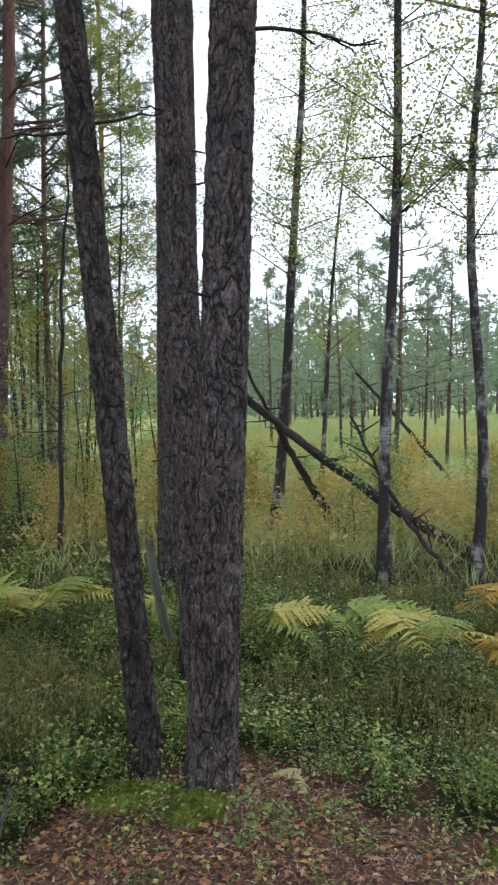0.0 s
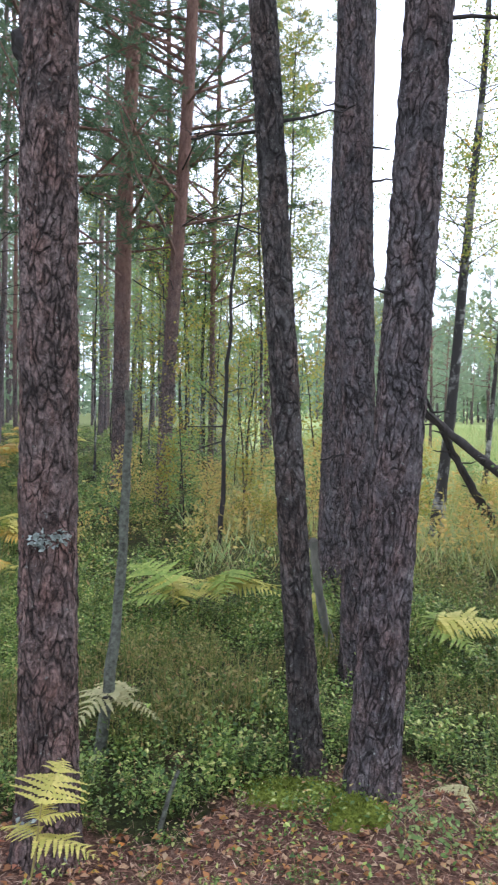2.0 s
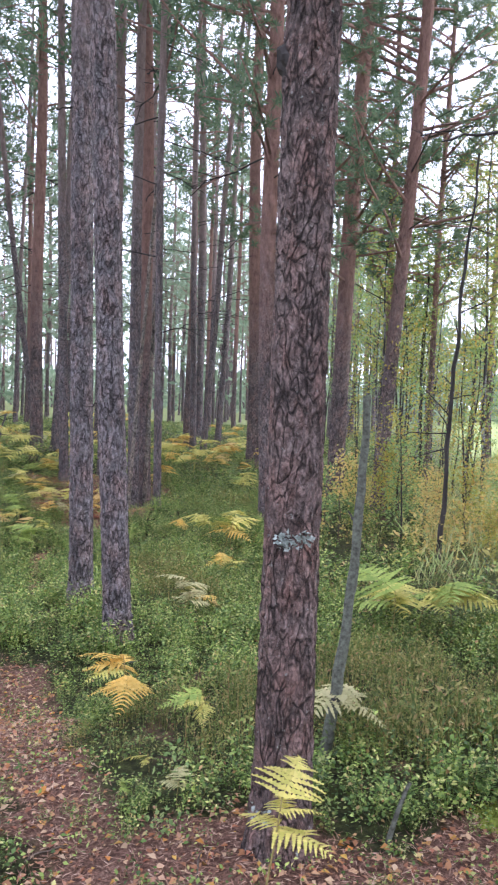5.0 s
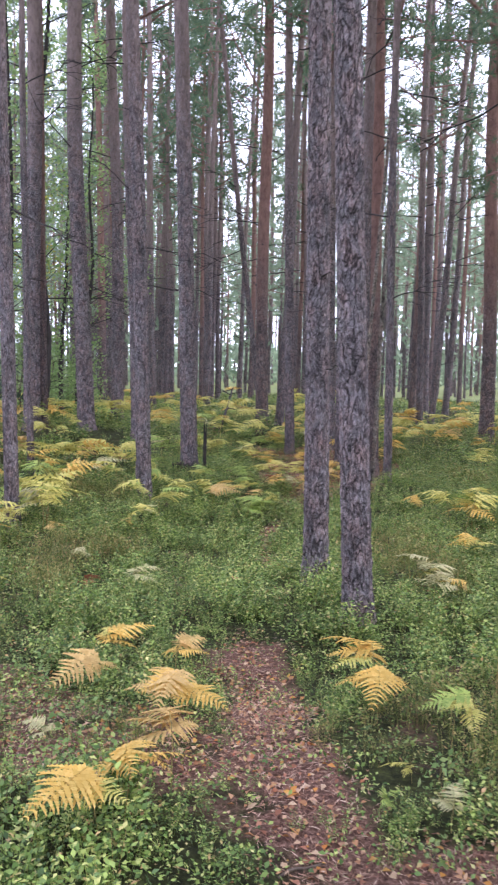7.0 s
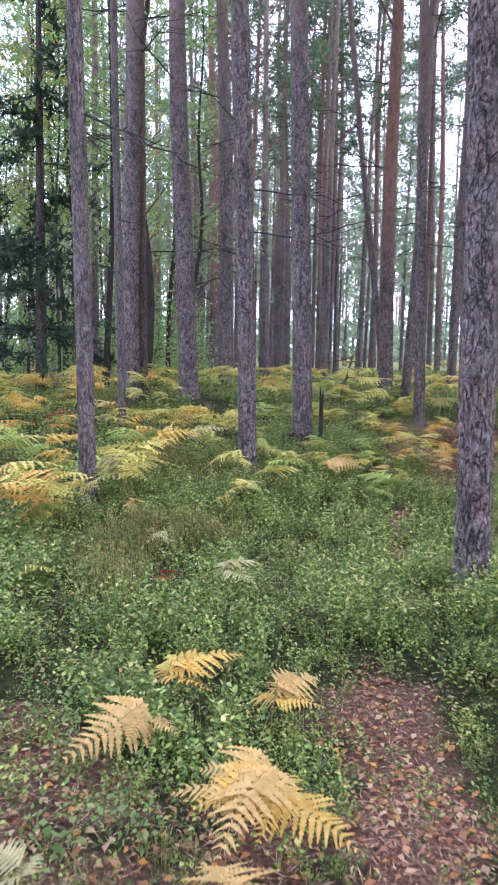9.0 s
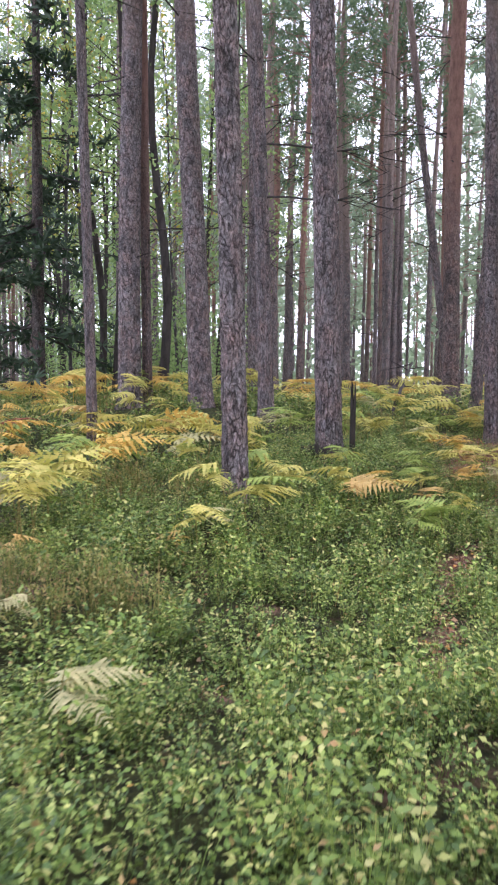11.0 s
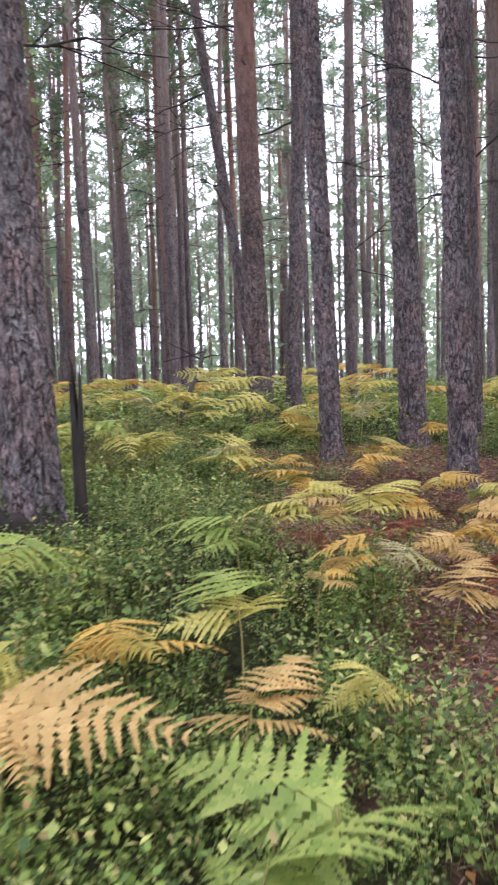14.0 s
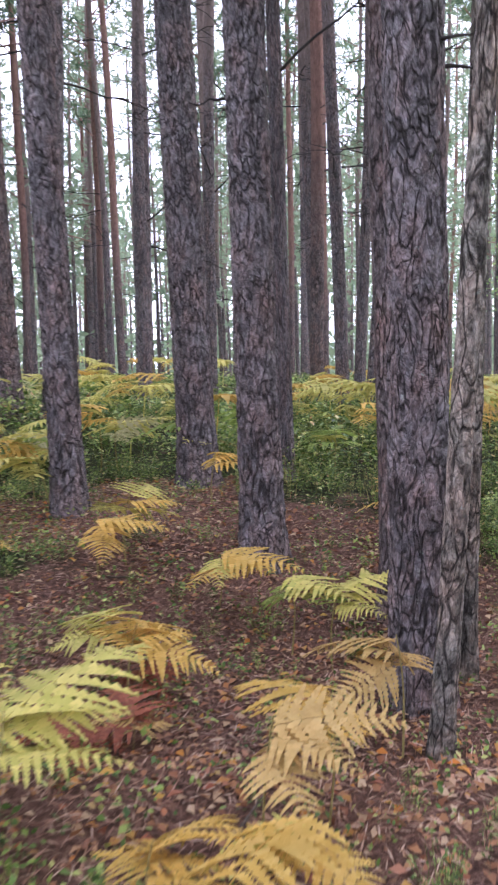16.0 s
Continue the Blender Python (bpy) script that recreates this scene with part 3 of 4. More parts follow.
def burl(tree, z, heading, radius):
    bm = bmesh.new()
    bmesh.ops.create_icosphere(bm, subdivisions=3, radius=0.055)
    for v in bm.verts:
        v.co *= 1 + 0.35 * noise.noise(v.co * 30) + 0.2 * noise.noise(v.co * 75)
        v.co.z *= 1.3
    me = bpy.data.meshes.new("burl")
    bm.to_mesh(me)
    bm.free()
    me.materials.append(BARK_DARK)
    part("burl", me, tree, "dark rough burl").location = (radius * math.cos(heading), radius * math.sin(heading), z)


lichen_patch(trail_pine, 1.3, -1.35, 0.108, 60, 0.22)
lichen_patch(trail_pine, 1.31, -0.75, 0.108, 30, 0.12)
lichen_patch(trail_pine, 0.22, -1.9, 0.13, 14, 0.2)
burl(trail_pine, 3.14, 3.5, 0.075)

# the wood goes on behind the nearest trees
fill = np.random.default_rng(5)
made = 0
while made < 165:
    bearing, dist = radians(fill.uniform(14, 84)), fill.uniform(25, 75)
    x, y = -3 - dist * math.sin(bearing), 4 + dist * math.cos(bearing)
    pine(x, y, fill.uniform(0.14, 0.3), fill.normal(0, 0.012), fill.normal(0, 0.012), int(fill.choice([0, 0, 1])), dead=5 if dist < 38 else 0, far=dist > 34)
    made += 1


# unseen pines added behind the start to shade the near sides of trunks
for k in range(60):
    bearing, dist = radians(fill.uniform(95, 325)), fill.uniform(4.5, 26)
    pine(1.0 - dist * math.sin(bearing), -1.5 + dist * math.cos(bearing), fill.uniform(0.16, 0.3), fill.normal(0, 0.012), fill.normal(0, 0.012), k % 2, dead=0)


def leafy(seed, top, spread, limbs, each, size, leaf, bark, low=0.35, dia=0.1, wig=0.1, width=0.75):
    """A broadleaved stem: trunk mesh, twig mesh and leaf mesh."""
    rng = np.random.default_rng(seed)
    trunk, twigs, green = Soup(), Soup(), Soup()
    n = 16
    t = np.linspace(0, 1, n)
    path = np.stack([wig * np.sin(t * 5 + rng.uniform(0, 6)) * t + wig * 0.4 * np.sin(t * 13), wig * np.sin(t * 4 + rng.uniform(0, 6)) * t, t * top - 0.1 * (t == 0)], 1)
    trunk.tube(path, dia / 2 * (1 - 0.85 * t) * (1 + 0.5 * np.exp(-t * top / 0.12)), 9)
    for k in range(limbs):
        q = rng.uniform(low, 0.98)
        c = np.array([np.interp(q, t, path[:, i]) for i in range(3)])
        ln = spread * rng.uniform(0.4, 1.0) * (1.15 - 0.7 * q)
        p, r = limb(rng, c, rng.uniform(0, 6.28), ln, rng.uniform(0.1, 0.9), dia * 0.075 * (1.1 - q) + 0.002, 4)
        twigs.tube(p, r + 0.001, 3)
        s = rng.uniform(0.25, 1.05, each)
        pos = np.stack([np.interp(s, np.linspace(0, 1, len(p)), p[:, i]) for i in range(3)], 1) + rng.normal(0, 0.13 * ln + 0.03, (each, 3))
        along = unit(rng.normal(size=(each, 3)) + np.array([0, 0, -0.5]))
        lw = size * rng.uniform(0.7, 1.25, each)
        green.leaves(pos, along, frames_for(along, rng), lw, lw * width, 0.12)
    return trunk.mesh("trunk", bark, True), joined("crown", twigs, green, BARK_DARK, leaf)


BIRCHES = [leafy(200 + i, 11.5, 1.7, 52, 300 if i < 3 else 34, 0.036 if i < 3 else 0.08, BIRCH_LEAF, BIRCH, 0.3, 0.15, 0.22) for i in range(6)]
GREENS = [leafy(220 + i, 13, 2.6, 46, 50, 0.1, GREEN_LEAF, BARK_DARK, 0.2, 0.16, 0.3) for i in range(3)]
SAPLINGS = [leafy(240 + i, 3.4, 0.7, 24, 26, 0.045, m, BARK_DARK, 0.15, 0.035, 0.08) for i, m in enumerate((YELLOW_LEAF, GREEN_LEAF, YELLOW_LEAF))]
BUSHES = [leafy(260 + i, 1.3, 0.55, 26, 24, 0.045, m, TWIG, 0.1, 0.02, 0.05) for i, m in enumerate((BOG_SHRUB, YELLOW_LEAF, GREEN_LEAF))]


def broadleaf(name, kit, x, y, size, lx, ly, spin, label, category, group, slim=1.0):
    ob = thing(name, x, y, label, category, group, m=leaning(x, y, lx, ly, spin))
    for n, me in zip(("trunk", "crown"), kit):
        p = part(n, me, ob)
        p.scale = (size * slim, size * slim, size) if n == "trunk" else (size,) * 3
    return ob


def birch(x, y, size, lx=0.0, ly=0.0, kind=0, slim=1.0):
    return broadleaf("birch_tree", BIRCHES[kind], x, y, size, lx, ly, x * 3, "slender birch with dark blotched white bark and thin yellowing leaves", "tree", "birches", slim)


birch(0.43, 10.7, 0.95, 0.07, 0.0, 0, 1.1)
birch(1.31, 7.48, 0.95, 0.05, -0.01, 1, 0.85)
birch(2.14, 7.42, 0.8, 0.015, -0.008, 2, 0.95)
birch(1.55, 15.6, 0.72, 0.086, 0, 1, 1.0)
birch(-1.95, 13.2, 0.75, 0.02, 0.0, 2, 0.6)
birch(-2.75, 16.4, 0.9, -0.02, 0.0, 1, 0.6)
birch(-1.2, 14.6, 0.8, 0.03, 0.0, 0, 0.6)
bog = np.random.default_rng(8)
for k in range(15):
    birch(bog.uniform(-6, -2.5) - k * 0.12, bog.uniform(16, 26), bog.uniform(0.5, 0.8), bog.normal(0, 0.03), bog.normal(0, 0.03), 3 + k % 3, 0.6)
for k in range(4):
    b, d = radians(bog.uniform(56, 72)), bog.uniform(15, 26)
    birch(-2 - d * math.sin(b), 3 + d * math.cos(b), bog.uniform(0.8, 1.05), bog.normal(0, 0.03), bog.normal(0, 0.03), 3 + k % 3, 0.6)
for k in range(40):
    b, d = radians(bog.uniform(55, 68)), bog.uniform(17, 30)
    broadleaf("bush", BUSHES[2], -2 - d * math.sin(b), 3 + d * math.cos(b), bog.uniform(1.0, 1.9), 0, 0, k, "leafy green bush under the broadleaved trees", "bush", "green bushes")
for k in range(30):
    b, d = radians(bog.uniform(56, 80)), bog.uniform(15, 36)
    broadleaf("deciduous_tree", GREENS[k % 3], -2 - d * math.sin(b), 3 + d * math.cos(b), bog.uniform(0.7, 1.15), bog.normal(0, 0.03), bog.normal(0, 0.03), k,
              "leafy green broadleaved tree at the edge of the pine wood", "tree", "broadleaved trees")
for k in range(8):
    b, d = radians(bog.uniform(8, 22)), bog.uniform(18, 36)
    broadleaf("deciduous_tree", GREENS[k % 3], -d * math.sin(b), d * math.cos(b), bog.uniform(0.45, 0.75), bog.normal(0, 0.04), bog.normal(0, 0.04), k,
              "slim young broadleaved tree with light green leaves", "tree", "broadleaved trees", 0.6)
for k in range(26):
    b, d = radians(bog.uniform(3, 19)), bog.uniform(10, 20)
    broadleaf("sapling", SAPLINGS[k % 3], -d * math.sin(b), d * math.cos(b), bog.uniform(0.5, 1.1), bog.normal(0, 0.05), bog.normal(0, 0.05), k,
              "thin sapling with small yellow-green leaves", "sapling", "saplings")


BUSH_WORDS = ("low bush with orange-brown autumn leaves", "low bush with yellowing leaves", "low bush with green leaves")
for k in range(64):
    x, y = bog.uniform(-4.2, 5), bog.uniform(8.3, 14)
    broadleaf("bush", BUSHES[k % 3], x, y, bog.uniform(0.5, 1.0), 0, 0, k, BUSH_WORDS[k % 3], "bush", "bushes at the bog edge")


def bog_pine_kit(seed, top):
    crown = pine_crown(seed, top * 0.32, top * 0.99, top * 0.17, 24, 9, 6, 0.27, 0.045, HAZED_NEEDLES)
    return crown, bark_trunk("trunk", 0.13, top, BARK[1], seed, False)


BOG_PINES = [bog_pine_kit(300 + i, 7.5) for i in range(3)]


def bog_pine(x, y, size, lx=0.0, ly=0.0, k=0):
    ob = thing("bog_pine", x, y, "small bog pine with a loose green crown and reddish stem", "tree", "bog pines", m=leaning(x, y, lx, ly, x))
    g, t = BOG_PINES[k]
    for n, me in (("trunk", t), ("crown", g)):
        part(n, me, ob).scale = (size,) * 3


bog_pine(2.93, 15.2, 0.8, 0.03, 0, 0)
bog_pine(5.2, 20.1, 0.75, 0.03, 0, 1)
for k in range(84):
    b, d = radians(bog.uniform(-30, 14)), 18 + 62 * bog.uniform(0, 1) ** 0.8
    bog_pine(-d * math.sin(b), d * math.cos(b), bog.uniform(0.55, 1.1) * (1 if d < 40 else 1.2), bog.normal(0, 0.03), bog.normal(0, 0.03), k % 3)


def spruce(x, y, top, label):
    rng = np.random.default_rng(int(abs(x) * 10))
    ob = thing("spruce_tree", x, y, label, "tree", m=leaning(x, y, 0, 0))
    trunk, wood, green = Soup(), Soup(), Soup()
    t = np.linspace(0, 1, 12)
    trunk.tube(np.stack([t * 0, t * 0, t * top - 0.05], 1), 0.12 * (1 - 0.95 * t), 9)
    for k in range(90):
        q = rng.uniform(0.08, 0.98)
        ln = 1.9 * (1.02 - q) * rng.uniform(0.6, 1.1)
        p, r = limb(rng, (0, 0, q * top), rng.uniform(0, 6.28), ln, rng.uniform(-0.5, -0.1), 0.018)
        wood.tube(p, r + 0.002, 3)
        s = rng.uniform(0.15, 1, 12)
        c = np.stack([np.interp(s, np.linspace(0, 1, len(p)), p[:, i]) for i in range(3)], 1) + rng.normal(0, 0.05, (12, 3))
        tufts(green, rng, c, 7, 0.2, 0.05)
    part("trunk", trunk.mesh("trunk", BARK[2], True), ob)
    part("crown", joined("crown", wood, green, BARK_DARK, NEEDLES_DARK), ob)


spruce(-16.4, 8.95, 12, "dark green spruce with drooping branches")
spruce(-18.4, 8.2, 9, "dark green spruce with drooping branches")

# ---- far woods ----


def far_woods():
    """A belt of wood round the place, far behind the nearest trees."""
    rng = np.random.default_rng(77)
    wood, green = Soup(), Soup()
    for k in range(620):
        b, d = radians(rng.uniform(-60, 100)), rng.uniform(75, 150)
        x, y = -d * math.sin(b), d * math.cos(b)
        h = rng.uniform(8, 13) if b < radians(12) else rng.uniform(13, 19)
        z = float(gz(x, y))
        wood.tube([(x, y, z - 0.2), (x + rng.normal(0, 0.2), y, z + h * 0.5), (x + rng.normal(0, 0.3), y, z + h)], (0.14, 0.1, 0.03), 5)
        n = 30
        q = rng.uniform(0.25 if b < radians(14) else 0.5, 1, n)
        r = 2.3 * (1.15 - q) ** 0.7 * np.sqrt(rng.uniform(0, 1, n))
        a = rng.uniform(0, 6.28, n)
        tufts(green, rng, np.stack([x + r * np.cos(a), y + r * np.sin(a), z + q * h], 1), 3, 0.95, 0.42)
        # low pale tufts close the sky slit, standing for haze at the horizon
        n = 22
        tufts(green, rng, np.stack([x + rng.normal(0, 2.5, n), y + rng.normal(0, 2.5, n), z + rng.uniform(0.2, 4.5, n)], 1), 3, 0.9, 0.45)
    for k in range(110):
        b, d = radians(rng.uniform(16, 96)), rng.uniform(42, 80)
        x, y = -d * math.sin(b), d * math.cos(b)
        h = rng.uniform(10, 18)
        z = float(gz(x, y))
        wood.tube([(x, y, z - 0.2), (x + rng.normal(0, 0.15), y, z + h * 0.5), (x + rng.normal(0, 0.3), y, z + h)], (0.1, 0.07, 0.02), 5)
        n = 34
        q = rng.uniform(0.12, 1, n)
        r = 2.0 * (1.15 - q) ** 0.6 * np.sqrt(rng.uniform(0, 1, n))
        a = rng.uniform(0, 6.28, n)
        tufts(green, rng, np.stack([x + r * np.cos(a), y + r * np.sin(a), z + q * h], 1), 4, 0.6, 0.2)
    me = joined("far_woods", wood, green, BARK[0], HAZED_NEEDLES)
    tagged(new("far_woods", me), "green pine woods in the distance, needles paled to stand for haze", "woods", kind="stuff")


far_woods()

# ---- dead wood ----


def pole(name, a, b, r0, r1, mat, label, twigs=0, seed=0, wig=0.02, sides=12, short=0.7):
    """A leaning or fallen stem from a to b."""
    rng = np.random.default_rng(seed)
    a, b = np.array(a, float), np.array(b, float)
    t = np.linspace(0, 1, 22)
    p = a + np.outer(t, b - a) + rng.normal(0, wig * 0.35, (22, 3)) + wig * 3 * np.outer(np.sin(t * 3.1), rng.normal(0, 1, 3))
    s = Soup()
    s.tube(p - a, (r0 + (r1 - r0) * t) * rng.uniform(0.9, 1.1, 22), sides)
    ob = thing(name, *a[:2], label, "dead wood", z=a[2])
    part("stem", s.mesh("stem", mat, True), ob)
    for k in range(twigs):
        q = rng.uniform(0.2, 1)
        c = np.array([np.interp(q, t, p[:, i]) for i in range(3)]) - a
        ln = rng.uniform(0.2, 1.0) * short
        pp, r = limb(rng, c, rng.uniform(0, 6.28), ln, rng.uniform(-0.3, 0.9), r1 * 0.35 + 0.004)
        s2 = Soup()
        s2.tube(pp, r + 0.002, 4)
        part("twig", s2.mesh("twig", BARK_DARK), ob)
    return ob


pole("fallen_tree", (2.5, 8.75, -0.03), (0.06, 9.8, 1.74), 0.068, 0.045, BARK_DARK, "dark fallen trunk leaning across the bog edge", 8, 1)
pole("fallen_tree", (1.31, 10.2, -0.02), (0.45, 9.85, 1.4), 0.045, 0.025, BARK_DARK, "thin dark fallen stem propped under the trunk", 5, 2)
pole("fallen_tree", (1.2, 10.5, 0.0), (0.09, 10.2, 2.1), 0.04, 0.02, BARK_DARK, "thin dark fallen stem propped under the trunk", 4, 3)
pole("fallen_tree", (1.96, 6.85, -0.08), (1.03, 7.6, 1.54), 0.026, 0.013, BARK_DARK, "thin bare dead stem with snapped twigs", 12, 4, short=0.4)
pole("fallen_tree", (4.6, 17.5, -0.1), (2.7, 18.5, 2.3), 0.05, 0.03, BARK_DARK, "thin dead stem leaning in the bog", 5, 5)
pole("dead_pole", (-0.48, 5.5, -0.12), (-0.63, 5.2, 0.8), 0.032, 0.026, WOOD_GREY, "short grey barkless pole beside the pines", 0, 6, 0.005)
pole("dead_sapling", (-1.57, 3.81, -0.2), (-1.46, 3.95, 1.74), 0.031, 0.02, BARK_MOSSY, "broken thin dead stem covered in lichen", 3, 7, 0.01, short=0.2)
pole("bare_sapling", (-2.15, 9.41, -0.2), (-1.95, 9.5, 4.6), 0.032, 0.012, BARK_DARK, "thin dark bare sapling stem", 14, 8, 0.03)
pole("stick", (-1.07, 3.17, -0.2), (-0.98, 3.2, 0.16), 0.013, 0.008, BARK_MOSSY, "short upright broken stick", 0, 9, 0.003)
pole("mossy_log", (-4.15, 4.8, -0.5), (-3.45, 5.02, -0.3), 0.035, 0.028, BARK_MOSSY, "small mossy log lying across the trail", 0, 10, 0.006)
pole("fallen_branch", (-12.6, 13.3, 0.2), (-14.2, 15.5, 1.1), 0.035, 0.02, BARK_DARK, "dark fallen branch among the pines", 5, 11)


def stump(x, y):
    rng = np.random.default_rng(3)
    ob = thing("tree_stump", x, y, "rotten dark stump with a jagged top beside a pine", "stump")
    for nm, dx, dy, r, h, sd in (("stump_wall", 0, 0, 0.13, 0.2, 20), ("stump_spike", 0.2, 0.16, 0.028, 0.8, 12), ("stump_piece", -0.12, -0.12, 0.07, 0.17, 12)):
        a = np.linspace(0, 2 * np.pi, sd, endpoint=False)
        zs = np.linspace(-0.15, 1, 7)
        jag = h * rng.uniform(0.55, 1.1, sd)
        rr = r * (1 + 0.3 * np.exp(-np.clip(zs, 0, 1) * 6))[:, None] * rng.uniform(0.88, 1.1, sd)
        rr = rr * np.where(zs > 0.95, 0.9, 1)[:, None]
        v = np.stack([dx + rr * np.cos(a), dy + rr * np.sin(a), zs[:, None] * jag], -1).reshape(-1, 3)
        v = np.concatenate([v, [(dx, dy, h * 0.4)] * sd])
        i, j = np.meshgrid(np.arange(7), np.arange(sd), indexing="ij")
        j2 = (j + 1) % sd
        f = np.stack([i * sd + j, i * sd + j2, (i + 1) * sd + j2, (i + 1) * sd + j], -1).reshape(-1, 4)
        part(nm, mesh(nm, v, f, STUMP), ob)


stump(-9.39, 9.1)

# ---- bracken ----


def blade(seed, pairs, m):
    """One bracken blade, 1 m long along +x: a midrib with pairs of toothed pinnae."""
    rng = np.random.default_rng(seed)
    s = Soup()
    t = np.linspace(0, 1, 9)
    rib = np.stack([t, 0.04 * np.sin(t * 3 + seed), 0.14 * t - 0.3 * t ** 2.1], 1)
    s.tube(rib, 0.009 * (1 - 0.85 * t), 3)
    for k in range(pairs):
        q = 0.03 + 0.93 * (k / (pairs - 1)) ** 0.93
        base = np.array([np.interp(q, t, rib[:, i]) for i in range(3)])
        for sgn in (-1, 1):
            ln = (0.46 * (1 - q) ** 0.9 * (0.78 + 0.22 * min(1, q * 5)) + 0.025) * rng.uniform(0.85, 1.1)
            ang = rng.normal(1.2 - 0.3 * q, 0.07)
            d = unit(np.array([math.cos(ang), sgn * math.sin(ang), rng.normal(-0.08, 0.1)]))
            across = unit(np.cross(np.array([0, 0, 1.0]), d))
            sag = rng.uniform(0.1, 0.3)
            width = 0.125 * ln + 0.014
            for c in range(m):
                u, u2 = c / m, min(1.0, (c + 1.8) / m)
                c0 = base + d * ln * u - np.array([0, 0, sag * ln * u * u])
                c1 = base + d * ln * u2 - np.array([0, 0, sag * ln * u2 * u2])
                w = width * (1 - u) ** 0.75 * rng.uniform(0.85, 1.15)
                tip = c0 + d * ln * 0.8 / m + np.array([0, 0, 0.25 * w])
                s.add([c0, tip + across * w, c1, tip - across * w], [(0, 1, 2, 3)])
    return s


BLADES = [blade(400 + k, 12, 8) for k in range(3)]
BLADES_FAR = [blade(400 + k, 9, 4) for k in range(3)]
FEATHERS = {(c, k): b.mesh("frond", FERN[c]) for c in FERN for k, b in enumerate(BLADES)}
FEATHERS_FAR = {(c, k): b.mesh("frond", FERN[c]) for c in FERN for k, b in enumerate(BLADES_FAR)}
FERN_WORDS = {"g": "fresh green", "y": "yellow-green", "o": "golden yellow", "t": "dry tan", "p": "pale faded", "r": "withered rust-brown"}
STEMS = []
for k in range(3):
    sp = Soup()
    tt = np.linspace(0, 1, 7)
    sp.tube(np.stack([0.12 * tt ** 2, 0.05 * np.sin(tt * 3 + k), tt - 0.04], 1), 0.011 * (1 - 0.5 * tt), 5)
    STEMS.append(sp.mesh("stem", FERN_STEM))
fern_rng = np.random.default_rng(12)


def fern(x, y, h, colour, span=0.0, near=True, mid=False):
    """A bracken plant: an upright stem with spreading pinnae in pairs and one at the tip."""
    rng = fern_rng
    i = int(rng.integers(0, 3))
    spin = rng.uniform(0, 6.28)
    if mid:                     # x, y name the middle of the blades, not the foot
        reach = 0.42 * span + 0.09 * h
        x, y = x - reach * math.cos(spin), y - reach * math.sin(spin)
    ob = thing("bracken_fern", x, y, f"{FERN_WORDS[colour]} bracken fern with spreading fronds", "fern", "bracken ferns", m=leaning(x, y, rng.normal(0, 0.05), rng.normal(0, 0.05), spin, 0.0))
    st = part("stem", STEMS[i], ob)
    st.scale = (h * 0.75,) * 3
    spots = [(0.6, 1.3, 0.66), (0.6, -1.3, 0.66), (0.75, 0.0, 1.0)]
    if h > 0.3 or span:
        spots += [(0.68, 0.72, 0.55), (0.68, -0.72, 0.55)]
    for zf, yaw, size in spots:
        c = colour
        if rng.uniform() < 0.15:
            c = {"g": "y", "y": "g", "o": "y", "t": "o", "p": "y", "r": "t"}[colour]
        fr = part("frond", (FEATHERS if near else FEATHERS_FAR)[(c, int(rng.integers(0, 3)))], ob)
        z = h * 0.75 * (zf / 0.75)
        sc = (span or 0.82 * h) * size * rng.uniform(0.75, 1.1)
        fr.matrix_basis = Matrix.Translation((0.12 * h * 0.75, 0, z - 0.03)) @ Euler((rng.normal(0, 0.25), rng.uniform(-0.2, 0.2), yaw + rng.normal(0, 0.2))).to_matrix().to_4x4() @ Matrix.Scale(sc, 4)
    return ob


fern(0.58, 5.15, 0.62, 'g', 0.62)
fern(0.94, 5.09, 0.6, 'y', 0.62)
fern(1.21, 4.86, 0.62, 'y', 0.62)
fern(1.67, 5.55, 0.6, 'o', 0.62)
fern(1.34, 4.61, 0.55, 'o', 0.62)
fern(0.12, 5.49, 0.5, 'y', 0.62)
fern(-1.62, 6.07, 0.6, 'y', 0.62)
fern(-1.76, 5.86, 0.6, 'g', 0.62)
fern(-1.48, 4.01, 0.5, 'p')
fern(-0.55, 5.80, 0.5, 'g')
fern(0.22, 3.45, 0.22, 'p')
fern(-1.41, 6.23, 0.6, 'g', 0.62)
fern(-1.95, 6.51, 0.55, 'y', 0.62)
fern(-1.19, 2.6, 0.68, 'y', 0.36, mid=True)
fern(-2.97, 4.15, 0.5, 'o')
fern(-2.20, 3.80, 0.4, 'y')
fern(-3.70, 6.15, 0.4, 'p')
fern(-5.10, 9.76, 0.36, 'y', 0.33)
fern(-9.55, 16.38, 0.4, 'y')
fern(-10.88, 19.15, 0.4, 'y')
fern(-3.51, 3.18, 0.5, 't')
fern(-3.02, 2.63, 0.42, 't')
fern(-2.84, 3.92, 0.42, 'o')
fern(-3.51, 5.88, 0.4, 'p')
fern(-3.39, 6.18, 0.3, 't')
fern(-3.02, 2.40, 0.4, 'o')
fern(-5.68, 9.61, 0.36, 'o', 0.33)
fern(-4.09, 7.84, 0.3, 'y')
fern(-1.96, 3.03, 0.2, 'p')
fern(-2.28, 3.30, 0.15, 'y')
fern(-2.25, 2.99, 0.15, 'g')
fern(-4.63, 3.56, 0.42, 'o')
fern(-4.36, 3.30, 0.4, 't')
fern(-4.22, 3.83, 0.42, 't')
fern(-3.68, 3.34, 0.4, 't')
fern(-2.95, 2.16, 0.45, 'o')
fern(-8.79, 6.39, 0.55, 'y')
fern(-9.36, 6.29, 0.5, 'y')
fern(-10.51, 6.57, 0.5, 'o')
fern(-12.55, 8.69, 0.5, 'y')
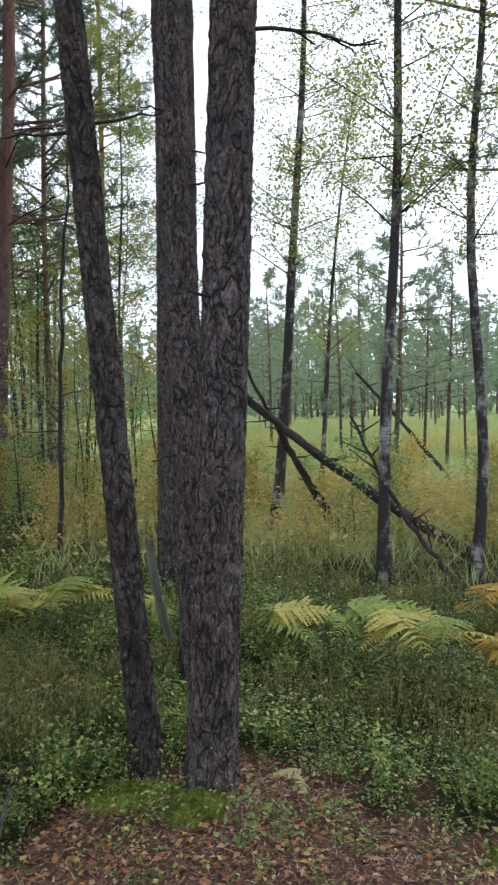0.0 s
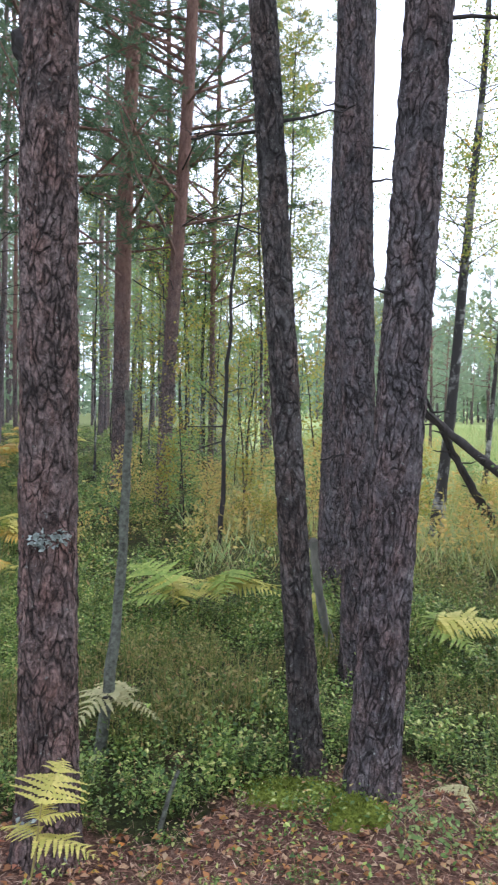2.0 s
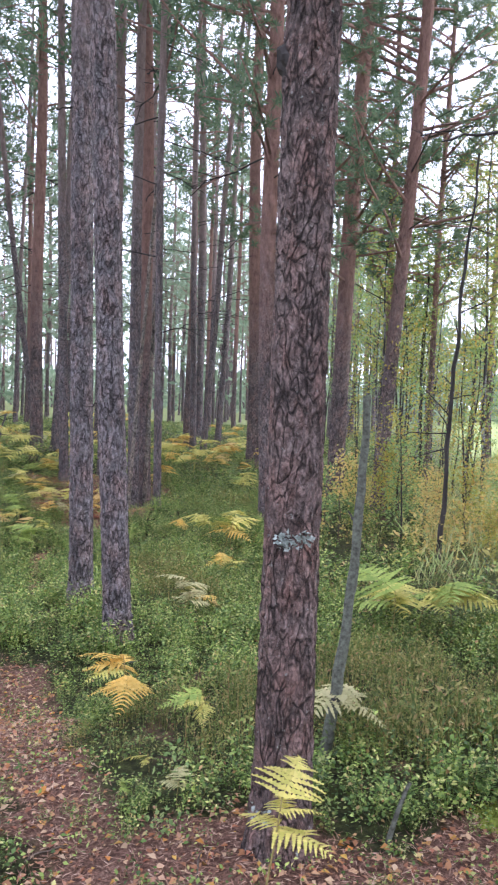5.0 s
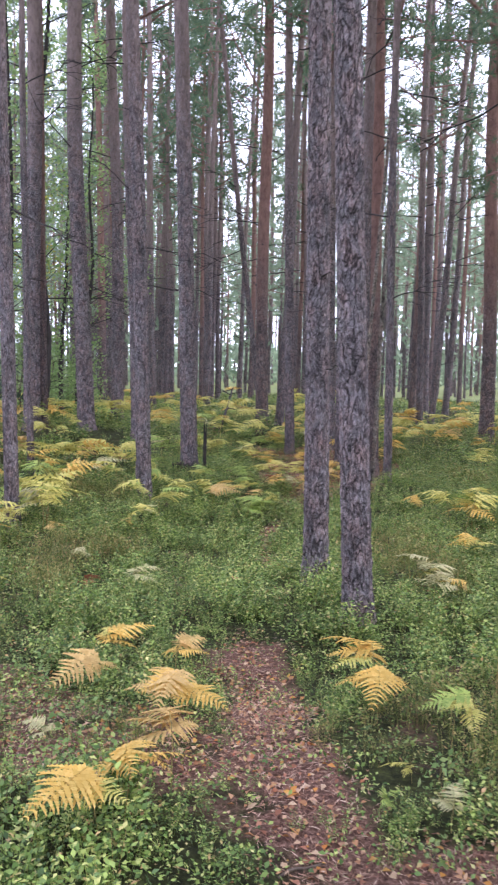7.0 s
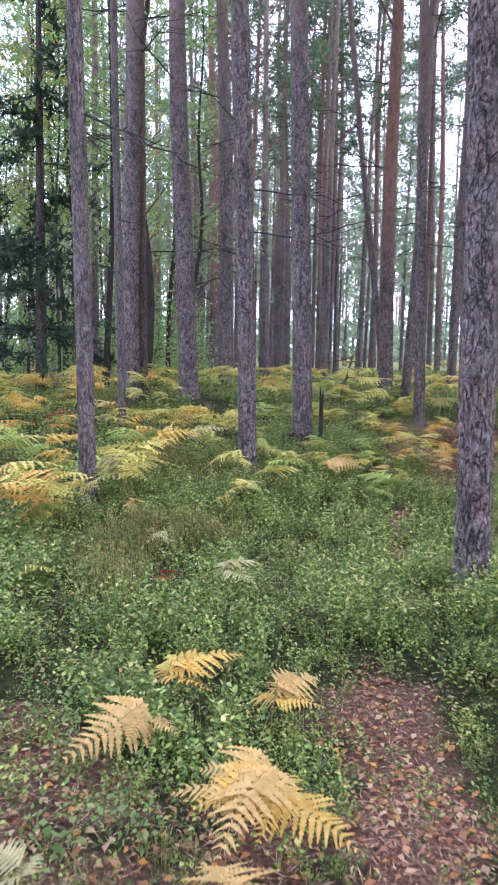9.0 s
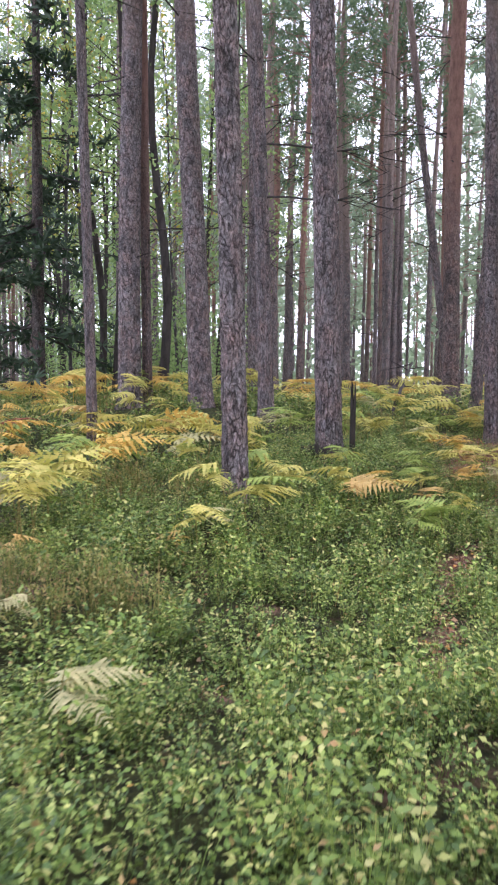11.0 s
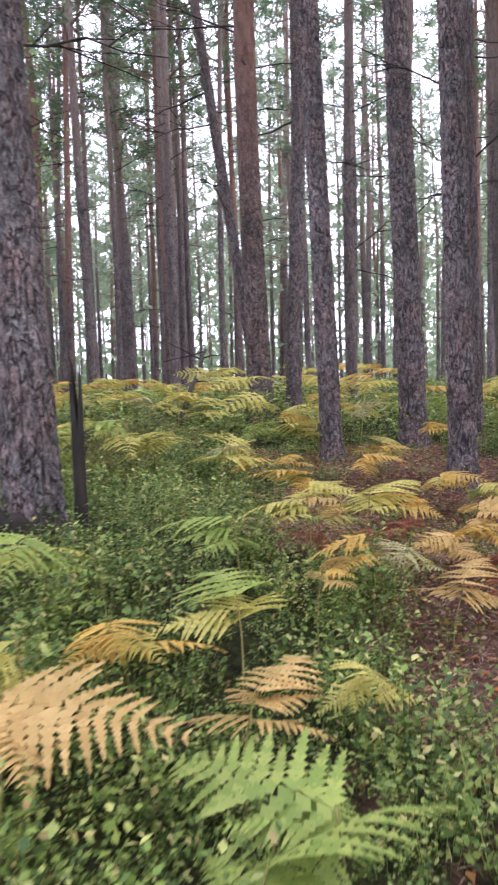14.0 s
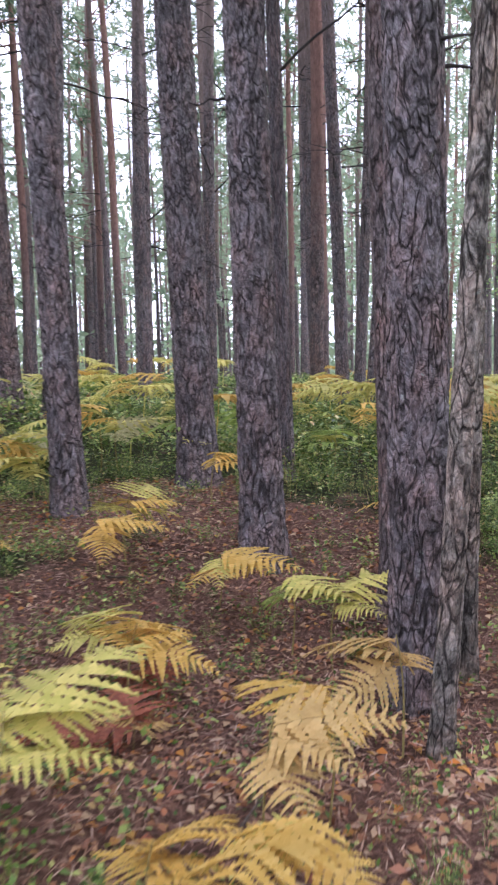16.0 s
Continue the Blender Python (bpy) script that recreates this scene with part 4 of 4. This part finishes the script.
fern(-7.89, 5.43, 0.3, 't')
fern(-6.89, 5.21, 0.3, 'p')
fern(-5.81, 4.87, 0.4, 'p')
fern(-6.05, 4.50, 0.3, 'r')
fern(-3.88, 6.52, 0.4, 'p')
fern(-7.53, 6.38, 0.3, 't')
fern(-12.04, 6.77, 0.5, 'r')
fern(-12.59, 6.70, 0.5, 'g')
fern(-6.51, 3.83, 0.3, 'y')
fern(-3.74, 2.51, 0.2, 'p')
fern(-11.57, 13.85, 0.45, 'y')
fern(-11.60, 15.82, 0.4, 'y')
fern(-10.47, 16.75, 0.4, 'y')
fern(-8.81, 11.48, 0.4, 'o', 0.4, mid=True)
fern(-9.36, 12.19, 0.4, 'o', 0.42, mid=True)
fern(-8.83, 12.21, 0.4, 'o', 0.45, mid=True)
fern(-9.11, 11.52, 0.36, 'y', 0.35, mid=True)
fern(-8.19, 11.54, 0.48, 't', 0.38, mid=True)
fern(-7.91, 10.82, 0.4, 't', 0.36, mid=True)
fern(-8.18, 11, 0.4, 'o', 0.36, mid=True)
fern(-7.92, 10.4, 0.32, 'o', 0.36, mid=True)
fern(-8.12, 10.54, 0.27, 'o', 0.28, mid=True)
fern(-7.94, 10.11, 0.35, 't', 0.3, mid=True)
fern(-7.76, 9.94, 0.35, 't', 0.34, mid=True)
fern(-8.78, 10.59, 0.48, 'y', 0.38, mid=True)
fern(-8.6, 10.4, 0.33, 'g', 0.3, mid=True)
fern(-8.65, 10.18, 0.44, 't', 0.36, mid=True)
fern(-8.22, 9.8, 0.48, 'o', 0.34, mid=True)
fern(-7.97, 9.78, 0.4, 'p', 0.3, mid=True)
fern(-8, 9.56, 0.48, 't', 0.3, mid=True)
fern(-9.86, 11.33, 0.4, 'o', 0.38, mid=True)
fern(-9.84, 11.56, 0.4, 'o', 0.35, mid=True)
fern(-8.72, 11.11, 0.17, 'r', 0.3, mid=True)
fern(-8.75, 10.86, 0.13, 'r', 0.3, mid=True)
fern(-7.66, 10.19, 0.13, 'r', 0.28, mid=True)
fern(-8.69, 10.19, 0.17, 'r', 0.26, mid=True)
fern(-7.92, 10.46, 0.13, 'r', 0.26, mid=True)
fern(-8.84, 11.54, 0.16, 'r', 0.28, mid=True)
fern(-8.48, 10.62, 0.47, 'y', 0.45, mid=True)
fern(-10.5, 12.57, 0.47, 'y', 0.45, mid=True)
fern(-9.55, 12.57, 0.47, 'o', 0.45, mid=True)
fern(-9.45, 14.56, 0.47, 'y', 0.45, mid=True)
fern(-8.47, 12.01, 0.47, 'y', 0.4, mid=True)
fern(-8.34, 12.27, 0.47, 'y', 0.4, mid=True)
fern(-7.92, 8.33, 0.48, 'o', 0.42, mid=True)
fern(-7.72, 8.1, 0.45, 't', 0.38, mid=True)
fern(-7.62, 8.61, 0.44, 't', 0.32, mid=True)
fern(-7.37, 8.21, 0.44, 'g', 0.38, mid=True)
fern(-7.23, 8.22, 0.4, 'g', 0.38, mid=True)
fern(-7.49, 8.82, 0.4, 'y', 0.3, mid=True)
fern(-8.62, 9.33, 0.53, 'g', 0.45, mid=True)
fern(-8.72, 9.91, 0.48, 'y', 0.42, mid=True)
fern(-8.46, 8.48, 0.51, 'y', 0.4, mid=True)
fern(-7.42, 7, 0.56, 'y', 0.62, mid=True)
fern(-8.09, 7.93, 0.53, 'y', 0.45, mid=True)
fern(-8.08, 7.52, 0.51, 'y', 0.42, mid=True)
fern(-8.72, 7.72, 0.51, 'y', 0.45, mid=True)
fern(-8.24, 6.88, 0.53, 'y', 0.4, mid=True)
fern(-7.39, 6.52, 0.47, 'p', 0.4, mid=True)
fern(-8.18, 8.89, 0.53, 'y', 0.48, mid=True)
fern(-9.21, 10.67, 0.51, 'o', 0.45, mid=True)
fern(-20.84, 17.86, 0.6, 'o', 0.6, mid=True)


def beside_walk(x, y):
    """Distance from the second half of the walk."""
    return min(math.hypot(x - a, y - b) for a, b in ((-4.1, 4.5), (-5.3, 5.6), (-6.1, 6.6), (-6.7, 7.6), (-7.2, 8.7), (-7.6, 10.0)))


spread = np.random.default_rng(21)
made = 0
while made < 185:
    b, d = radians(spread.uniform(24, 66)), 7.5 + 15 * spread.uniform(0, 1) ** 1.5
    x, y = -1.0 - d * math.sin(b), 1.0 + d * math.cos(b)
    if beside_walk(x, y) < 2.1 or (x > -9.7 and y > 9.2 and y < 13.2):
        continue
    made += 1
    fern(x, y, spread.uniform(0.45, 0.72), str(spread.choice(list("gyyyyyooootp"))), near=False)



def far_bracken(colour, words, seed, plants):
    """Bracken deeper in the wood, in one mesh."""
    rng = np.random.default_rng(seed)
    s = Soup()
    for k in range(plants):
        b, d = radians(rng.uniform(20, 66)), rng.uniform(11, 30)
        x, y, h = -1.0 - d * math.sin(b), 1.0 + d * math.cos(b), rng.uniform(0.35, 0.6)
        if beside_walk(x, y) < 5:
            continue
        foot, turn = np.array([x, y, float(gz(x, y))]), rng.uniform(0, 6.28)
        s.tube([foot, foot + (0.02, 0, h * 0.5), foot + (0.05, 0, h)], (0.006, 0.005, 0.003), 3)
        for yaw, size in ((1.3, 0.42), (-1.3, 0.42), (0, 0.65), (0.7, 0.35), (-0.7, 0.35)):
            src = BLADES_FAR[int(rng.integers(0, 3))]
            m = Euler((rng.normal(0, 0.2), rng.uniform(-0.2, 0.2), turn + yaw + rng.normal(0, 0.2))).to_matrix()
            v = np.concatenate(src.v) @ np.array(m).T * size * rng.uniform(0.8, 1.15)
            s.add(v + foot + np.array([0.05, 0, h - 0.02]), np.concatenate(src.f))
    tagged(new("bracken", s.mesh("bracken", FERN[colour])), words, "fern", kind="stuff")


far_bracken("y", "yellow-green bracken spread between the pines", 61, 70)
far_bracken("o", "golden bracken spread between the pines", 62, 55)

SEEDLINGS = [leafy(280 + i, 0.34, 0.2, 9, 4, 0.06, GREEN_LEAF, FERN_STEM, 0.2, 0.01, 0.03, 0.6) for i in range(3)]
seed_rng = np.random.default_rng(91)


def seedlings(x, y, n, r):
    for k in range(n):
        broadleaf("seedling", SEEDLINGS[k % 3], x + seed_rng.normal(0, r), y + seed_rng.normal(0, r), seed_rng.uniform(0.3, 0.65), seed_rng.normal(0, 0.1), seed_rng.normal(0, 0.1), k,
                  "small green seedling with broad leaves on the forest floor", "seedling", "seedlings")


seedlings(-4.75, 3.25, 7, 0.28)
seedlings(-4.2, 2.75, 5, 0.25)
seedlings(-3.3, 2.2, 4, 0.2)
seedlings(0.1, 3.1, 3, 0.2)
seedlings(-2.2, 3.1, 5, 0.3)

# ---- undergrowth ----


def clump(seed, leaves, tall, radius, leaf, ratio, upright=0.25, stems=4):
    """A small shrub template: leaves spread through a low dome, on a few thin stems."""
    rng = np.random.default_rng(seed)
    s = Soup()
    for _ in range(stems):
        q, r = rng.uniform(0, 6.28), radius * rng.uniform(0, 0.8)
        tip = np.array([r * math.cos(q), r * math.sin(q), tall * rng.uniform(0.6, 0.95)])
        foot = tip * np.array([0.5, 0.5, 0]) + np.array([0, 0, -0.02])
        w = 0.002
        s.add([foot + (w, 0, 0), foot - (w, 0, 0), tip - (w / 2, 0, 0), tip + (w / 2, 0, 0)], [(0, 1, 2, 3)])
    q, rr = rng.uniform(0, 6.28, leaves), np.sqrt(rng.uniform(0, 1, leaves))
    z = tall * (1 - 0.55 * rr ** 2) * rng.uniform(0.25, 1.0, leaves) ** 0.6
    pos = np.stack([radius * rr * np.cos(q), radius * rr * np.sin(q), z], 1) + rng.normal(0, leaf * 0.3, (leaves, 3))
    along = unit(np.stack([rng.normal(size=leaves), rng.normal(size=leaves), rng.normal(upright, 0.4, leaves)], 1))
    side = unit(np.cross(along, np.array([0, 0, 1.0]) + rng.normal(0, 0.45, (leaves, 3))))
    ln = leaf * rng.uniform(0.6, 1.3, leaves)
    s.leaves(pos, along, side, ln, ln * ratio, 0.18)
    return np.concatenate(s.v), np.concatenate(s.f)


def bush(seed, sprigs, per, tall, radius, leaf, ratio):
    """A blueberry shrub template: upright branching sprigs with small leaves along them."""
    rng = np.random.default_rng(seed)
    s = Soup()
    q = rng.uniform(0, 6.28, sprigs)
    r = radius * np.sqrt(rng.uniform(0.02, 1, sprigs))
    tip = np.stack([r * np.cos(q), r * np.sin(q), tall * (1 - 0.5 * (r / radius) ** 2) * rng.uniform(0.6, 1.05, sprigs)], 1)
    foot = tip * np.array([0.45, 0.45, 0.0]) + np.array([0, 0, -0.02])
    w = np.array([0.0012, 0, 0])
    for a, b in zip(foot, tip):
        s.add([a + w, a - w, b - w * 0.5, b + w * 0.5], [(0, 1, 2, 3)])
    n = sprigs * per
    t = np.tile(np.linspace(0.3, 1.0, per), sprigs) + rng.normal(0, 0.04, n)
    a, b = np.repeat(foot, per, 0), np.repeat(tip, per, 0)
    pos = a + (b - a) * t[:, None] + rng.normal(0, leaf * 0.35, (n, 3))
    head = rng.uniform(0, 6.28, n)
    along = unit(np.stack([np.cos(head), np.sin(head), rng.normal(0.35, 0.35, n)], 1))
    side = unit(np.cross(along, np.array([0, 0, 1.0]) + rng.normal(0, 0.35, (n, 3))))
    ln = leaf * rng.uniform(0.65, 1.25, n)
    s.leaves(pos + along * leaf * 0.15, along, side, ln, ln * ratio, 0.15)
    return np.concatenate(s.v), np.concatenate(s.f)


def sow(name, templates, pts, scales, mat, label, category="undergrowth"):
    """Sets copies of the templates at pts, all in one mesh."""
    rng = np.random.default_rng(len(pts))
    vs, fs, off = [], [], 0
    which = rng.integers(0, len(templates), len(pts))
    z = gz(pts[:, 0], pts[:, 1])
    for k, (tv, tf) in enumerate(templates):
        sel = np.where(which == k)[0]
        if not len(sel):
            continue
        a = rng.uniform(0, 6.28, len(sel))
        c, s_ = np.cos(a)[:, None], np.sin(a)[:, None]
        sc = scales[sel][:, None]
        x = (tv[:, 0] * c - tv[:, 1] * s_) * sc + pts[sel, 0][:, None]
        y = (tv[:, 0] * s_ + tv[:, 1] * c) * sc + pts[sel, 1][:, None]
        zz = tv[:, 2] * sc + z[sel][:, None]
        vs.append(np.stack([x, y, zz], -1).reshape(-1, 3))
        f = tf[None] + (np.arange(len(sel)) * len(tv))[:, None, None] + off
        fs.append(f.reshape(-1, 4))
        off += len(sel) * len(tv)
    me = mesh(name, np.concatenate(vs), np.concatenate(fs), mat)
    return tagged(new(name, me), label, category, kind="stuff")


def in_view(x, y):
    """The stretch of ground that lies ahead of the walker."""
    b = np.degrees(np.arctan2(-(x - 0.8), y + 1.6))
    return (b > -26) & (b < 74) & (y > 0.5)


LINE = np.array([(0.5, 4.4), (-0.2, 2.6), (0, 0), (-2, 1.7), (-4.1, 4.5), (-5.7, 6.1), (-6.7, 7.6), (-7.4, 9.3), (-8.6, 11.8)])


def walk_distance(x, y):
    best = np.full(x.shape, 1e9)
    for a, b in zip(LINE[:-1], LINE[1:]):
        d = b - a
        s = np.clip(((x - a[0]) * d[0] + (y - a[1]) * d[1]) / (d @ d), 0, 1)
        best = np.minimum(best, np.hypot(x - a[0] - s * d[0], y - a[1] - s * d[1]))
    return best


def scatter(seed, n, x0, x1, y0, y1, lo, hi, bare_keep=0.0):
    rng = np.random.default_rng(seed)
    x, y = rng.uniform(x0, x1, n), rng.uniform(y0, y1, n)
    w = walk_distance(x, y)
    ok = in_view(x, y) & (w >= lo) & (w < hi) & (rng.uniform(0, 1, n) > bareness(x, y) * (1 - bare_keep))
    return np.stack([x[ok], y[ok]], 1), rng


def is_bog(p):
    return (p[:, 0] > -0.22 * p[:, 1] - 0.3) & (p[:, 1] > np.where(p[:, 0] > 0.6, 6.9, 7.8))


near_t = [bush(500 + i, 10, 10, 0.27, 0.13, 0.024, 0.6) for i in range(6)]
sprig_t = [clump(640 + i, 16, 0.09, 0.09, 0.02, 0.6, 0.4, 0) for i in range(4)]
mid_t = [bush(520 + i, 11, 8, 0.26, 0.21, 0.039, 0.62) for i in range(5)]
far_t = [clump(540 + i, 42, 0.27, 0.5, 0.085, 0.5) for i in range(4)]
heath_t = [clump(560 + i, 62, 0.26, 0.13, 0.026, 0.34, 0.9, 7) for i in range(4)]
heathm_t = [clump(580 + i, 64, 0.24, 0.26, 0.036, 0.34, 0.9, 6) for i in range(4)]
shrub_t = [clump(600 + i, 70, 0.5, 0.35, 0.05, 0.5, 0.4, 6) for i in range(4)]
grass_t = [clump(620 + i, 20, 0.06, 0.2, 0.3, 0.035, 1.7, 0) for i in range(4)]


def heathy(p):
    """Where fine heath outgrows the blueberry."""
    return wobble(p[:, 0], p[:, 1], 0.8, 1.0) + 0.5 * wobble(p[:, 0], p[:, 1], 2.1, 2.0) + np.where(p[:, 0] > -2.6, 0.35, -0.25)


def undergrowth():
    p, r = scatter(31, 21000, -12, 4, 0.5, 15, 0.0, 2.9, 0.12)
    gap = wobble(p[:, 0], p[:, 1], 3.4, 5.0) + 0.6 * wobble(p[:, 0], p[:, 1], 7.3, 1.0)
    closed = (p[:, 1] > 4.9) & (p[:, 1] < 10.3)
    p = p[gap > np.where(closed | (p[:, 1] < 3.3), -1.05, -0.78) + r.uniform(-0.2, 0.2, len(p))]
    h = heathy(p)
    tall = 0.85 + 0.2 * wobble(p[:, 0], p[:, 1], 1.5, 4.0) + 0.34 * wobble(p[:, 0], p[:, 1], 3.4, 5.0) + 0.2 * wobble(p[:, 0], p[:, 1], 7.3, 1.0)
    low = np.where((trail_distance(p[:, 0], p[:, 1]) < 0.6) & (p[:, 1] < 4.8), 0.55, 1.0) * (1 - 0.5 * bareness(p[:, 0], p[:, 1]))
    k = h < 0.5
    sow("blueberry_undergrowth", near_t, p[k], np.minimum(tall * low * r.uniform(0.5, 1.45, len(p)), 1.3)[k], BLUEBERRY, "dense knee-low blueberry bushes with small green leaves")
    sow("heath_undergrowth", heath_t, p[~k], (tall * low * r.uniform(0.7, 1.3, len(p)))[~k], HEATH, "fine brownish-green heath growing among the blueberry")
    p, r = scatter(36, 15000, -11, 3, 1.2, 14, 0.0, 3.0, 0.6)
    sow("ground_sprigs", sprig_t, p, r.uniform(0.6, 1.3, len(p)), BLUEBERRY, "tiny green sprigs and mossy shoots on the forest floor")
    p, r = scatter(32, 10000, -18, 6, 0.5, 22, 2.9, 9.5, 0.1)
    mound = wobble(p[:, 0], p[:, 1], 2.6, 5.0) + 0.7 * wobble(p[:, 0], p[:, 1], 5.3, 2.0)
    p = p[mound > -0.75]
    rise = np.clip(0.95 + 0.42 * mound[mound > -0.75], 0.35, 1.5)
    b = is_bog(p)
    k = (heathy(p) < 0.5) & ~b
    sow("blueberry_undergrowth", mid_t, p[k], rise[k] * r.uniform(0.75, 1.2, k.sum()), BLUEBERRY, "blueberry bushes covering the ground between the pines")
    k = ~k & (~b | (r.uniform(0, 1, len(p)) < 0.3))
    sow("heath_undergrowth", heathm_t, p[k], rise[k] * r.uniform(0.6, 1.4, k.sum()), HEATH, "brownish-green heath covering the ground between the pines")
    p, r = scatter(33, 5500, -36, 8, 3, 42, 9.5, 34)
    b = is_bog(p)
    sow("blueberry_undergrowth", far_t, p[~b], r.uniform(0.6, 1.2, (~b).sum()), BLUEBERRY, "green undergrowth deeper in the pine wood")
    p, r = scatter(34, 4500, -3, 12, 7.6, 30, 4, 40)
    p = p[is_bog(p)]
    tone = wobble(p[:, 0], p[:, 1], 0.7, 3.0) + np.where((p[:, 1] > 8.3) & (p[:, 1] < 14), 0.55, -0.2)
    k = tone > 0.5
    sow("bog_shrubs", shrub_t, p[k], r.uniform(0.4, 1.7, k.sum()) ** 1.2, BOG_SHRUB, "low bog shrubs in yellow, orange and brown")
    p, r = scatter(35, 6000, -4, 20, 7, 50, 3, 60)
    p = p[is_bog(p)]
    sow("bog_grass", grass_t, p, r.uniform(0.5, 1.2, len(p)) * (1 + p[:, 1] / 60), GRASS, "pale green and straw-coloured bog grass", "grass")


undergrowth()


def floor_litter():
    rng = np.random.default_rng(44)
    n = 700000
    x, y = rng.uniform(-11.5, 2.6, n), rng.uniform(1.2, 14, n)
    keep = in_view(x, y) & (rng.uniform(0, 1, n) < bareness(x, y) * 0.9 + 0.01) & (walk_distance(x, y) < 5)
    x, y = x[keep], y[keep]
    n = len(x)
    pos = np.stack([x, y, gz(x, y) + rng.uniform(0.004, 0.02, n)], 1)
    flat = rng.normal(size=(n, 3)) * np.array([1, 1, 0.22])
    along = unit(flat)
    side = unit(np.cross(along, np.array([0, 0, 1.0]) + rng.normal(0, 0.3, (n, 3))))
    s = Soup()
    k = rng.uniform(0, 1, n) < 0.2
    ln = rng.uniform(0.012, 0.046, n)
    s.leaves(pos[k], along[k], side[k], ln[k], ln[k] * 0.62, 0.3)
    tagged(new("fallen_leaves", s.mesh("fallen_leaves", LITTER_LEAF)), "scattered fallen birch leaves, tan, yellow and orange", "leaf litter", kind="stuff")
    s = Soup()
    ln = rng.uniform(0.025, 0.065, n)
    s.leaves(pos[~k], along[~k], side[~k], ln[~k], 0.004, 0.1)
    tagged(new("fallen_needles", s.mesh("fallen_needles", NEEDLE_LITTER)), "carpet of brown fallen pine needles", "leaf litter", kind="stuff")
    for i in range(26):
        j = rng.integers(0, n)
        q, l = rng.uniform(0, 3.14), rng.uniform(0.15, 0.45)
        a = pos[j]
        bx, by = a[0] + l * math.cos(q), a[1] + l * math.sin(q)
        s = Soup()
        tt = np.linspace(0, 1, 6)[:, None]
        pts = (np.array([bx, by, float(gz(bx, by)) + 0.02]) - a) * tt + rng.normal(0, 0.006, (6, 3))
        s.tube(pts, np.linspace(0.006, 0.003, 6), 5)
        me = s.mesh("twig", TWIG)
        ob = tagged(new("twig", me), "small brown twig lying on the litter", "twig", "fallen twigs")
        ob.location = a


floor_litter()


def moss_cushion(x, y, rx, ry, h, seed):
    rng = np.random.default_rng(seed)
    n, m = 40, 14
    a = np.linspace(0, 2 * np.pi, n, endpoint=False)
    v = []
    for k in range(m):
        t = k / (m - 1)
        rad = math.cos(t * 1.5) * (1 + 0.12 * np.sin(a * 3 + seed) + 0.07 * np.sin(a * 7))
        px, py = rx * rad * np.cos(a), ry * rad * np.sin(a)
        v.append(np.stack([px, py, gz(x + px, y + py) - float(gz(x, y)) + h * math.sin(t * 1.57) - 0.015 + rng.normal(0, 0.004, n)], -1))
    v = np.concatenate(v)
    i, j = np.meshgrid(np.arange(m - 1), np.arange(n), indexing="ij")
    j2 = (j + 1) % n
    f = np.stack([i * n + j, i * n + j2, (i + 1) * n + j2, (i + 1) * n + j], -1).reshape(-1, 4)
    pick = v[rng.integers(0, len(v), 1500)] + rng.normal(0, 0.008, (1500, 3))
    along = unit(rng.normal(size=(1500, 3)) * np.array([1, 1, 0.4]) + np.array([0, 0, 0.9]))
    s = Soup()
    s.add(v, f)
    s.leaves(pick, along, frames_for(along, rng), 0.022, 0.007, 0.1)
    ob = tagged(new("moss_cushion", s.mesh("moss_cushion", MOSS, True)), "bright green moss cushion at the foot of a pine", "moss", "moss cushions")
    ob.location = (x, y, float(gz(x, y)))


moss_cushion(-0.55, 3.55, 0.24, 0.13, 0.05, 1)
moss_cushion(-0.25, 3.36, 0.13, 0.12, 0.07, 2)
moss_cushion(1.0, 2.95, 0.16, 0.1, 0.04, 3)
